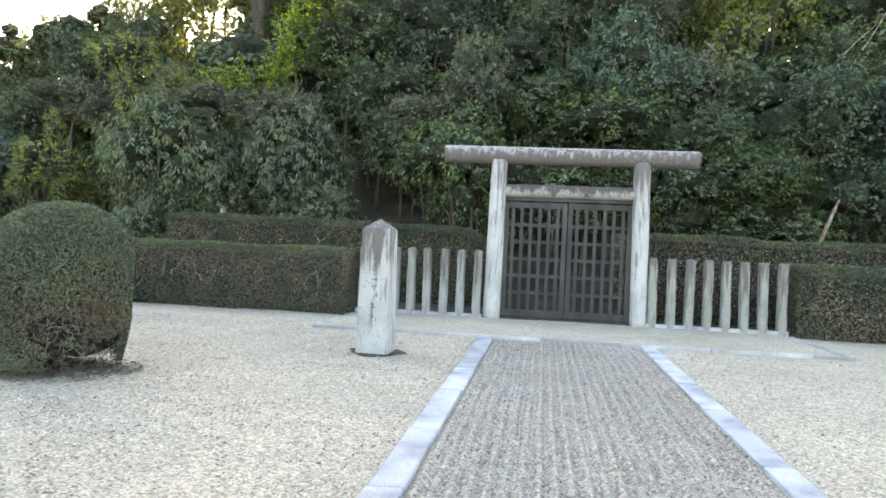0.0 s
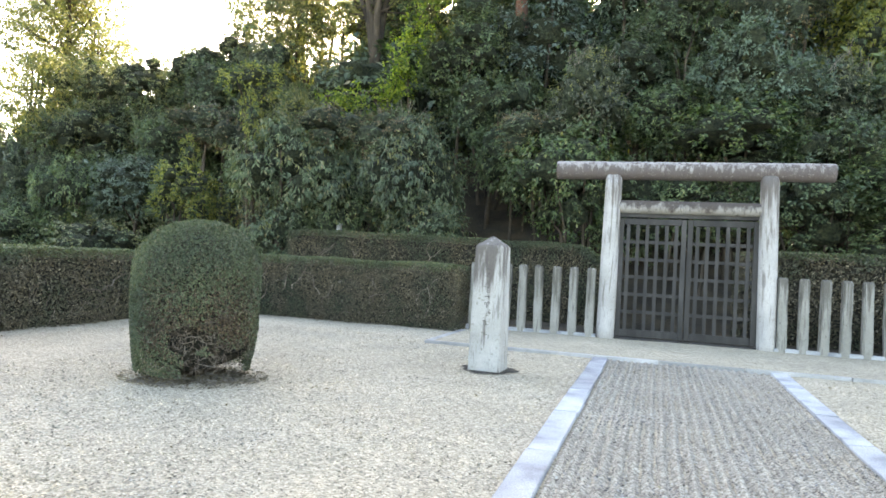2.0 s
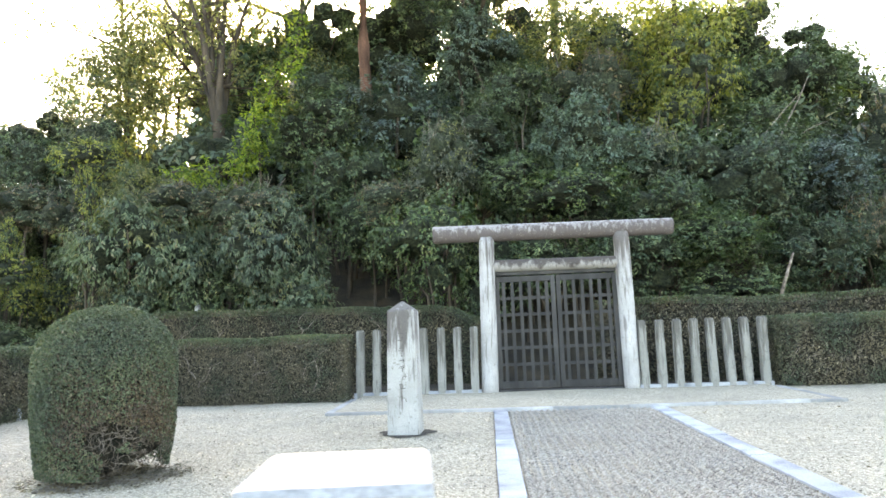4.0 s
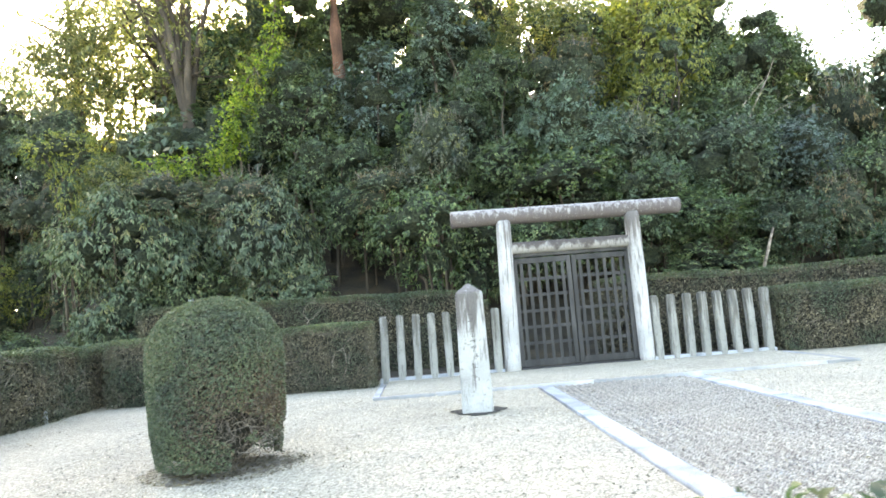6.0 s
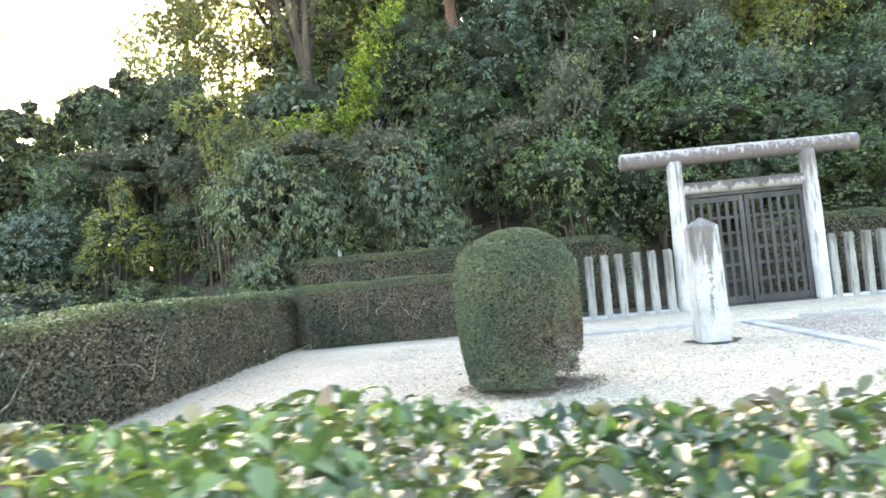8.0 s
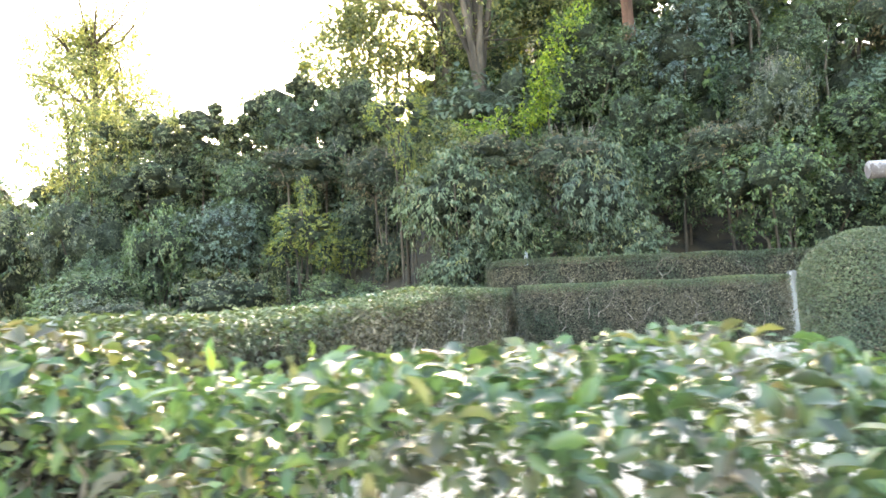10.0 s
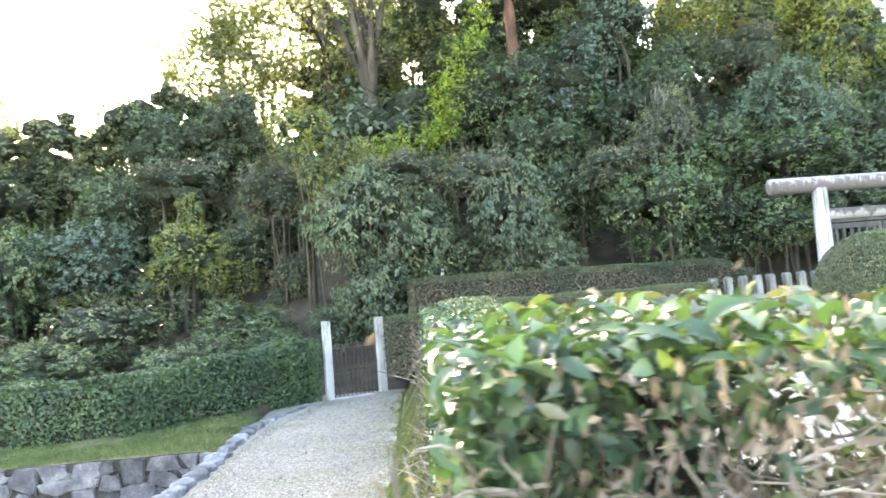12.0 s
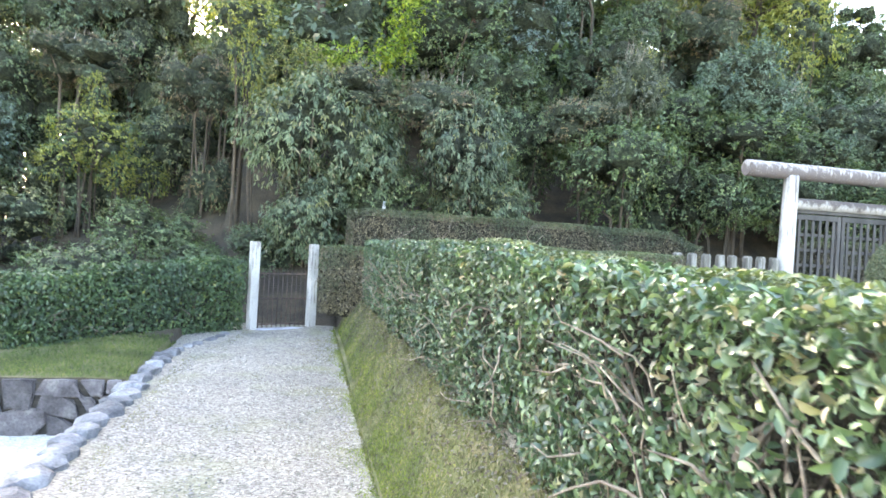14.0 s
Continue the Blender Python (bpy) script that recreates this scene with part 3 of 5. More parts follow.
def fence_post(at, turn, seed):
    rng = np.random.default_rng(seed)
    bm = bmesh.new()
    w = 0.064
    box(bm, (-w, -w, -0.05), (w, w, 1.06))
    bmesh.ops.bevel(bm, geom=[e for e in bm.edges if abs(e.verts[0].co.z - e.verts[1].co.z) > 0.5], offset=0.018, segments=2, affect="EDGES")
    top = [f for f in bm.faces if f.normal.z > 0.9]
    r = bmesh.ops.inset_region(bm, faces=top, thickness=0.022)
    for f in top:
        for v in f.verts:
            v.co.z += 0.03
    bmesh.ops.subdivide_edges(bm, edges=[e for e in bm.edges if abs(e.verts[0].co.z - e.verts[1].co.z) > 0.5], cuts=8)
    for v in bm.verts:
        v.co += Vector(rng.normal(0, 0.0022, 3))
    return pose(*at, *rng.normal(0, 0.6, 2), turn), bm


for x0, n, tag in ((-2.88, 8, "left"), (1.665, 8, "right")):
    fence = thing("stone_fence", "low fence of weathered square stone posts on a pale sill", "fence", (x0, 10.62, 0), group="fences beside the torii")
    for i in range(n):
        m, bm = fence_post((i * 0.265, 0, 0), 0, 30 + i + int(x0 * 7))
        p = part("post", bm, M_POST, fence)
        p.matrix_basis = m
    part("sill", box(bmesh.new(), (-0.1, -0.05, -0.02), (0.265 * (n - 1) + 0.1, 0.05, 0.085), 0.01), M_KERB, fence, "pale stone sill")

# ---------------------------------------------------------------- inscribed stone pillar
stele = thing("inscribed_stone", "square granite pillar with pointed top and worn carved writing", "stone pillar", (-1.675, 6.79, 0), -2)
bm = bmesh.new()
box(bm, (-0.168, -0.168, -0.1), (0.168, 0.168, 1.275))
for v in bm.verts:
    if v.co.z > 1:
        v.co.x *= 0.87
        v.co.y *= 0.87
apex = bm.verts.new((0, 0, 1.385))
top = [f for f in bm.faces if f.normal.z > 0.9][0]
ring = list(top.verts)
bm.faces.remove(top)
for i in range(4):
    bm.faces.new((ring[i], ring[(i + 1) % 4], apex))
bmesh.ops.bevel(bm, geom=bm.edges[:], offset=0.008, segments=2, affect="EDGES")
bmesh.ops.recalc_face_normals(bm, faces=bm.faces)
part("shaft", bm, M_STELE, stele)
rng = np.random.default_rng(7)
for i, z in enumerate((1.05, 0.965, 0.875, 0.785, 0.69, 0.59, 0.49, 0.38)):
    bm = bmesh.new()
    for k in range(5):
        cx, cz = rng.uniform(-0.03, 0.03), rng.uniform(-0.03, 0.03)
        w, h = ((rng.uniform(0.025, 0.05), 0.006) if k % 2 else (0.006, rng.uniform(0.02, 0.04)))
        y = -0.168 + 0.022 * (z + cz) / 1.275
        box(bm, (cx - w / 2 + 0.01, y - 0.002, z + cz - h / 2), (cx + w / 2 + 0.01, y + 0.003, z + cz + h / 2), 0, pose(0, 0, 0))
    tagged(part("worn_mark", bm, M_INK, stele), kind="stuff")
bm = bmesh.new()
bmesh.ops.create_circle(bm, cap_ends=True, segments=40, radius=1)
for v in bm.verts:
    a = math.atan2(v.co.y, v.co.x)
    r = 0.27 + 0.03 * math.sin(3 * a) + 0.02 * math.sin(7 * a + 1)
    v.co = Vector((math.cos(a) * r * 1.05, math.sin(a) * r * 0.95, 0))
soil = tagged(part("soil_ring", bm, M_DAMP), "ring of damp dark soil round the stone pillar", "soil", kind="stuff")
soil.matrix_basis = pose(-1.66, 6.77, 0.012)

# granite gate post at the entrance to the court
post = thing("granite_post", "squat pale granite post with a flat square top", "stone post", (-0.958, 0.515, 0), 6)
bm = bmesh.new()
box(bm, (-0.11, -0.11, -0.06), (0.11, 0.11, 0.91), 0.014)
part("shaft", bm, M_KERB, post)

# ---------------------------------------------------------------- hedges


def hedge(name, label, a, b, thick, z0, z1, size, density, side_mat, top_mat, seed, top=None, core=True, gap=0.0, twig=120, faces="fbtse", lump=0.05, twig_size=0.006, shell=0.09, droop=0.3, ob=None, blade=leaves, twig_mat=None):
    """A clipped hedge from a to b (its front line), thick to the left of that line. top(s): height along it."""
    rng = np.random.default_rng(seed)
    a3, b3 = np.array((*a, 0.0)), np.array((*b, 0.0))
    run = np.linalg.norm(b3 - a3)
    d = (b3 - a3) / run
    nrm = np.array((-d[1], d[0], 0.0))
    top = top or (lambda s: z1)
    zt = lambda s: np.array([top(float(q)) for q in s])
    ob = ob or thing(name, label, "hedge")
    foot = z0 if callable(z0) else (lambda s: z0)
    zf = lambda s: np.array([foot(float(q)) for q in s])

    def place(s, u, z):
        return a3 + d * s[:, None] + nrm * u[:, None] + np.array((0, 0, 1.0)) * z[:, None]

    sets = {}
    hgt = z1 - (foot(run / 2))
    round_ = 0.09

    def face(kind):
        area = {"f": run * hgt, "b": run * hgt, "t": run * thick, "s": thick * hgt, "e": thick * hgt}[kind]
        n = int(area * density)
        q, w = rng.uniform(0, 1, n), rng.uniform(0, 1, n)
        deep = -np.abs(rng.normal(0, shell, n)) + 0.015
        if kind in "fb":
            s, h = q * run, w
            zz = zf(s) + (zt(s) - zf(s)) * h
            top_in = round_ * np.clip((h - 0.9) / 0.1, 0, 1) ** 2
            bulge = lump * fine_noise(np.stack([s, zz, zz * 0 + seed], 1), 2.2) - 0.06 * np.clip(0.25 - h, 0, 1)
            u = (-deep * 1 + top_in - bulge) if kind == "f" else thick + deep - top_in + bulge
            p, o = place(s, u, zz), (-nrm if kind == "f" else nrm)
        elif kind == "t":
            s, u = q * run, w * thick
            zz = zt(s) + deep * 0.7 + lump * 0.7 * fine_noise(np.stack([s, u, s * 0 + seed], 1), 2.5)
            p, o = place(s, u, zz), np.array((0, 0, 1.0))
        else:
            s = (-deep if kind == "s" else run + deep)
            u = w * thick
            h = q
            zz = zf(np.clip(s, 0, run)) + (zt(np.clip(s, 0, run)) - zf(np.clip(s, 0, run))) * h
            p, o = place(s, u, zz), (-d if kind == "s" else d)
        keep = fine_noise(p, 5.0, seed * 1.3) * 0.6 + fine_noise(p, 13.0, seed) * 0.4 > (-1 + 2 * gap if kind != "t" else -1 + gap)
        p = p[keep]
        return p, np.repeat(o[None], len(p), 0)

    sides, caps = [], []
    for k in faces:
        (caps if k == "t" else sides).append(face(k))
    P, O = np.concatenate([x[0] for x in sides]), np.concatenate([x[1] for x in sides])
    part("foliage", blade("foliage", P, O, size, side_mat, rng, droop=droop), None, ob)
    if caps:
        part("clipped_top", blade("clipped_top", caps[0][0], caps[0][1], size, top_mat, rng, droop=0.0), None, ob, "clipped top, mostly coloured a lighter green than the sides")
    # closed core, coloured dark as the shade seen between hedge leaves
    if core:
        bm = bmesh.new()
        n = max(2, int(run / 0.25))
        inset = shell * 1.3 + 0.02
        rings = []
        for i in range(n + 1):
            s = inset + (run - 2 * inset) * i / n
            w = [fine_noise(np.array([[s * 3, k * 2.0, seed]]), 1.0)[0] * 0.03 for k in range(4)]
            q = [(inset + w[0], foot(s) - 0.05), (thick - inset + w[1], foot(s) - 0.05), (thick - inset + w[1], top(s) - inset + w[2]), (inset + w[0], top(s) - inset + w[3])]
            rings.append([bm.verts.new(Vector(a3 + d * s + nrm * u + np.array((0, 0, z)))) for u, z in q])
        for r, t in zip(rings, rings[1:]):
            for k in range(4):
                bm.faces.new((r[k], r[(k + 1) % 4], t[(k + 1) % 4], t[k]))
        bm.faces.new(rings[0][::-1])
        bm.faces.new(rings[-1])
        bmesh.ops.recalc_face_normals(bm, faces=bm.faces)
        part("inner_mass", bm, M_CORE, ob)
    if twig:
        def start(r):
            s = r.uniform(0.05, run - 0.05)
            u = r.uniform(0.02, thick - 0.02) if not core else (r.uniform(0.0, 0.1) if r.random() < 0.5 else thick - r.uniform(0, 0.1))
            return a3 + d * s + nrm * u + np.array((0, 0, foot(s) + r.uniform(0.02, 0.6) * (top(s) - foot(s))))
        tagged(part("branching", twigs(twig, rng, start, lambda r: np.array((r.normal(0, 0.5), r.normal(0, 0.5), r.uniform(0.2, 1))), 0.35, twig_size, 0.9), twig_mat or M_TWIG, ob, "grey-brown bare branches"), kind="stuff")
    return ob


# front lines run so that the thickness lies to the left of the direction
hedge("hedge", "clipped hedge with brown twiggy side behind the court", (-7.2, 10.1), (-3.02, 10.1), 0.75, 0.0, 1.02, 0.033, 5200, M_CLIP, M_CLIPTOP, 11, twig=130, faces="fte")
hedge("hedge", "clipped green hedge beside the stone fence", (3.68, 10.45), (11.0, 10.3), 0.8, 0.0, 1.07, 0.042, 2700, M_CLIP, M_CLIPTOP, 12, twig=120, faces="fts")
hedge("hedge", "taller clipped hedge behind the court hedge", (-8.2, 13.6), (-0.9, 12.9), 0.8, 0.0, 1.6, 0.042, 2500, M_CLIP, M_CLIPTOP, 13, top=lambda s: 1.66 - 0.02 * s - 0.25 * smooth(6.6, 7.3, s) - 0.06 * smooth(0.6, 0, s), twig=150, faces="fts")
hedge("hedge", "tall clipped hedge behind the stone fence", (1.2, 12.1), (11.0, 11.9), 0.8, 0.0, 1.48, 0.05, 1700, M_CLIP, M_CLIPTOP, 14, top=lambda s: 1.48 + 0.03 * math.sin(s * 1.4), twig=130, faces="fts")
court_hedge = hedge("hedge", "long clipped hedge between court and path, leafy outside", (-7.36, 0.3), (-7.36, 11.2), 0.42, -0.05, 1.0, 0.036, 4600, M_CLIP, M_CLIPTOP, 15, top=lambda s: 0.915 + 0.085 * smooth(2.4, 5.0, s) - 0.03 * smooth(8, 10.5, s) + 0.015 * math.sin(s * 3), twig=300, faces="fte", lump=0.06)
hedge("", "", (-7.98, 11.9), (-7.98, -0.12), 0.3, -0.03, 0.95, 0.047, 2900, M_CAMEL, M_CAMEL, 25, top=lambda s: 0.915 + 0.07 * smooth(9.6, 7.0, s), twig=560, faces="fts", lump=0.06, core=False, gap=0.34, twig_size=0.008, ob=court_hedge, blade=broad_leaves)
front_hedge = hedge("hedge", "loose leafy front hedge of the court with glossy leaves", (-8.0, -0.15), (-1.25, -0.1), 0.72, -0.05, 0.76, 0.05, 1900, M_LOOSE, M_LOOSE, 16, top=lambda s: 0.9 - 0.1 * smooth(0.6, 2.4, s) - 0.08 * smooth(2.6, 4.6, s) + 0.02 * math.sin(s * 4) + 0.015 * math.sin(s * 9.3), twig=900, faces="fbtse", lump=0.09, core=False, gap=0.38, twig_size=0.007, shell=0.13, blade=broad_leaves)
rng = np.random.default_rng(55)
n = 700
dead = np.stack([rng.normal(-7.66, 0.16, n), rng.normal(-0.13, 0.05, n), rng.normal(0.74, 0.09, n)], 1)
tagged(part("withered_patch", leaves("withered_patch", dead, np.repeat(np.array([[0, -1.0, 0.2]]), n, 0), 0.026, M_CLUMP, rng, wide=0.35, droop=1.2, spread=1.2), None, front_hedge, "clump of brown withered leaves"), kind="stuff")
tagged(part("dry_twig", twigs(420, rng, lambda r: np.array((r.normal(-7.62, 0.24), -0.14 + r.normal(0, 0.05), r.uniform(0.45, 0.8))), lambda r: np.array((r.normal(0, 0.6), -0.4 + r.normal(0, 0.3), r.normal(0.3, 0.5))), 0.13, 0.003, 1.2), M_TWIG, front_hedge, "fine dry brown twigs"), kind="stuff")
n = 130
shoot = np.stack([rng.uniform(-7.9, -1.4, n), rng.uniform(-0.1, 0.5, n), np.zeros(n)], 1)
shoot[:, 2] = [0.87 - 0.1 * smooth(0.6, 2.4, x + 8) - 0.08 * smooth(2.6, 4.6, x + 8) + rng.uniform(0.0, 0.05) for x in shoot[:, 0]]
tagged(part("young_shoot", broad_leaves("young_shoot", shoot, np.repeat(np.array([[0, -0.7, 0.5]]), n, 0), 0.055, M_FRESH, rng, droop=-1.0), None, front_hedge, "young bright green leaves standing above the top"), kind="stuff")
hedge("hedge", "short dark hedge joining gate post and court hedge", (-8.72, 12.3), (-7.9, 11.85), 0.5, -0.3, 0.87, 0.05, 3000, M_CLIP, M_CLIPTOP, 17, twig=40, faces="fte")
hedge("hedge", "dense dark green hedge above the stone wall", (-12.4, 9.25), (-9.92, 12.1), 0.9, -0.62, 0.55, 0.062, 2700, M_PATHHEDGE, M_PATHHEDGE, 18, top=lambda s: 0.32 + 0.26 * smooth(0, 3.8, s), twig=60, faces="fts", lump=0.1)
hedge("hedge", "dense dark green hedge above the stone wall", (-19.0, 9.0), (-12.4, 9.25), 0.9, -0.62, 0.4, 0.064, 1900, M_PATHHEDGE, M_PATHHEDGE, 19, top=lambda s: 0.3, twig=60, faces="ft", lump=0.1)



def snaking_stem(at, turn, seed):
    """A bare stem that winds up the face of a hedge."""
    rng = np.random.default_rng(seed)
    bm = bmesh.new()
    for k in range(2):
        p, a = Vector((rng.normal(0, 0.15), -0.02, rng.uniform(0.05, 0.3))), rng.uniform(0.9, 2.2)
        pts = [p.copy()]
        for i in range(7):
            a += rng.normal(0, 0.55)
            p = p + Vector((math.cos(a) * 0.085, rng.normal(0, 0.018), abs(math.sin(a)) * 0.085))
            p.y = min(0.02, max(-0.06, p.y))
            pts.append(p.copy())
        tube(bm, pts, [0.0085 - 0.0008 * i for i in range(8)], 6, False)
    ob = part("winding_stem", bm, M_TWIG, None)
    ob.matrix_basis = pose(*at, 0, 0, turn)
    return tagged(ob, "bare pale stems winding over the clipped hedge face", "stem", "winding stems on the hedges")


for k, x in enumerate((-6.6, -5.9, -5.35, -4.45, -3.5)):
    snaking_stem((x, 10.08, 0.15 + 0.1 * (k % 2)), 0, 500 + k)
for k, (x, y) in enumerate(((-7.4, 13.5), (-6.3, 13.42), (-4.6, 13.25), (-2.9, 13.08))):
    snaking_stem((x, y, 0.85), -5, 510 + k)
for k, y in enumerate((3.2, 5.2, 7.4)):
    snaking_stem((-7.34, y, 0.2), 90, 520 + k)

# ---------------------------------------------------------------- round clipped bush
bush = thing("topiary_bush", "tall rounded clipped bush with a bare twiggy hollow low down", "bush", (-3.86, 4.97, 0))
rng = np.random.default_rng(5)
R_B, H_B = 0.535, 1.36


def bush_shell(n, inset):
    z = rng.uniform(0.03, 1, n) ** 0.9 * H_B
    ang = rng.uniform(0, math.tau, n)
    k = np.clip((z - 0.88) / (H_B - 0.88), 0, 1)
    r = R_B * np.sqrt(np.clip(1 - k ** 2.3, 0, 1)) * (0.86 + 0.14 * np.sin(np.clip(z / 0.6, 0, 1) * 1.571))
    p = np.stack([np.cos(ang) * r, np.sin(ang) * r, z], 1)
    o = np.stack([np.cos(ang) * (1 - k), np.sin(ang) * (1 - k), k * 1.4 + 0.05], 1)
    p -= unit(o) * np.abs(rng.normal(0, inset, n))[:, None]
    p += unit(o) * (0.008 * fine_noise(p, 5.0))[:, None]
    return p, o, ang, z


p, o, ang, z = bush_shell(84000, 0.03)
side = np.cos(ang - math.radians(-44))
mouth = (np.cos(ang - math.radians(-22)) > 0.77 + 0.08 * fine_noise(p, 9.0)) & (z < 0.29 + 0.06 * fine_noise(p, 11.0, 3.0))
hole = (np.cos(ang - math.radians(-54)) > 0.93) & (np.abs(z - 0.36) < 0.09 + 0.05 * fine_noise(p, 14.0, 1.0))
low = z < 0.05 + 0.03 * fine_noise(p, 9.0)
worn = np.exp(-((z - 0.5) / 0.3) ** 2) * np.clip((side - 0.2) / 0.6, 0, 1) * (0.75 + 0.35 * fine_noise(p, 6.0, 5.0))
luck = rng.uniform(0, 1, len(z))
open_ = mouth | hole | low & (rng.uniform(0, 1, len(z)) < 0.85)
part("foliage", leaves("foliage", p[~open_ & (luck > worn * 0.95)], o[~open_ & (luck > worn * 0.95)], 0.021, M_TOPIARY, rng, wide=0.5, spread=1.1), None, bush)
dry = ~open_ & (luck < worn * 0.6)
part("withered_patch", leaves("withered_patch", p[dry], o[dry], 0.024, M_DEAD, rng, spread=1.2), None, bush, "brown withered leaves round the hollow")
pick = rng.choice(len(p), 1500, p=(0.25 + worn) / (0.25 + worn).sum())
fine_start = iter(pick)
tagged(part("fine_twig", twigs(1500, rng, lambda g: p[next(fine_start)] * np.array((0.97, 0.97, 1.0)) - np.array((0, 0, 0.05)), lambda g: np.array((g.normal(0, 0.35), g.normal(0, 0.35), 1.0)), 0.085, 0.0022, 0.5, 3, 2), M_TWIG, bush, "fine upright dry twigs"), kind="stuff")
bm = bmesh.new()
for i in range(14):
    aa, lean = rng.uniform(0, math.tau), rng.uniform(0.05, 0.3)
    pts = [(math.cos(aa) * 0.05, math.sin(aa) * 0.05, -0.03)]
    for s in range(1, 7):
        pts.append((math.cos(aa + rng.normal(0, 0.2)) * (0.05 + lean * s / 4), math.sin(aa + rng.normal(0, 0.2)) * (0.05 + lean * s / 4), s * 0.16))
    tube(bm, pts, [0.022 * (1 - s / 8) for s in range(7)], 6, False)
tagged(part("woody_stem", bm, M_BARK, bush), kind="stuff")


def bush_twig(r):
    a = math.radians(-32) + r.normal(0, 0.5)
    q = r.uniform(0.1, 0.42)
    return np.array((math.cos(a) * q, math.sin(a) * q, r.uniform(0.08, 0.6)))


tagged(part("bare_twig", twigs(260, rng, bush_twig, lambda r: np.array((0.75 + r.normal(0, 0.6), -0.55 + r.normal(0, 0.6), r.normal(0.1, 0.6))), 0.17, 0.0045, 1.0), M_TWIG, bush, "pale bare twigs in the hollow"), kind="stuff")
# solid core of the bush; its dark colour gives the hollow its shade
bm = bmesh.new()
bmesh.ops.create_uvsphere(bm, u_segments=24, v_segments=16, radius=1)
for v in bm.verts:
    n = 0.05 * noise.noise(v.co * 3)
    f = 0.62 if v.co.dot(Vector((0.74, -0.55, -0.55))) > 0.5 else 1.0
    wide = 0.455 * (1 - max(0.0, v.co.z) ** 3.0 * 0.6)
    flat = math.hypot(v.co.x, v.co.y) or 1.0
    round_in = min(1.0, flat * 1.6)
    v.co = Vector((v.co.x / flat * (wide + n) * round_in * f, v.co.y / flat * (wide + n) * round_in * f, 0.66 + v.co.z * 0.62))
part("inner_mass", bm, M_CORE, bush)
n = 1500
a = rng.uniform(0, math.tau, n)
q = np.sqrt(rng.uniform(0, 1, n)) * 0.62
lit = np.stack([-3.86 + 0.05 + np.cos(a) * q * 1.05, 4.97 - 0.05 + np.sin(a) * q * 0.9, np.full(n, 0.014)], 1)
tagged(part("leaf_litter", leaves("leaf_litter", lit, np.repeat(np.array([[0, 0, 1.0]]), n, 0), 0.028, M_LITTER, rng, spread=0.3, droop=0), None), "dry brown litter under the clipped bush", "leaf litter", kind="stuff")
bm = bmesh.new()
bmesh.ops.create_circle(bm, cap_ends=True, segments=48, radius=1)
for v in bm.verts:
    aa = math.atan2(v.co.y, v.co.x)
    r = 0.45 + 0.07 * math.sin(3 * aa + 1) + 0.05 * math.sin(8 * aa) + 0.03 * math.sin(17 * aa)
    v.co = Vector((math.cos(aa) * r + 0.06, math.sin(aa) * r - 0.05, 0))
s2 = tagged(part("soil_patch", bm, M_SOIL), "bare brown soil under the clipped bush", "soil", kind="stuff")
s2.matrix_basis = pose(-3.86, 4.97, 0.0095)

# ---------------------------------------------------------------- small iron gate with stone posts
for (x, y, z0, z1, w) in ((-9.79, 12.12, -0.68, 0.885, 0.145), (-8.81, 12.62, -0.62, 0.885, 0.145)):
    gp = thing("gate_post", "pale square stone gate post with a rounded top", "gate post", (x, y, z0), 25, group="posts of the small gate")
    bm = bmesh.new()
    box(bm, (-w / 2, -w / 2, -0.05), (w / 2, w / 2, z1 - z0), 0.016)
    part("shaft", bm, M_STELE, gp)
iron = thing("iron_gate", "low rusty iron bar gate between stone posts", "gate", (-9.73, 12.15, -0.58), math.degrees(math.atan2(0.45, 0.86)))
for z in (0.06, 0.5, 0.93):
    part("rail", box(bmesh.new(), (0.02, -0.012, z - 0.012), (0.92, 0.012, z + 0.012), 0.003), M_IRON, iron)
for i in range(11):
    x = 0.04 + i * 0.086
    bm = bmesh.new()
    tube(bm, [(x, 0, 0.0), (x, 0, 1.0)], [0.009, 0.008], 6)
    part("bar", bm, M_IRON, iron)
sill = tagged(part("gate_sill", box(bmesh.new(), (0.0, -0.12, -0.1), (0.95, 0.1, 0.035), 0.012), M_KERB), "pale stone sill under the iron gate", "sill", kind="structure")
sill.matrix_basis = pose(-9.73, 12.1, -0.62, 0, 0, math.degrees(math.atan2(0.45, 0.86)))

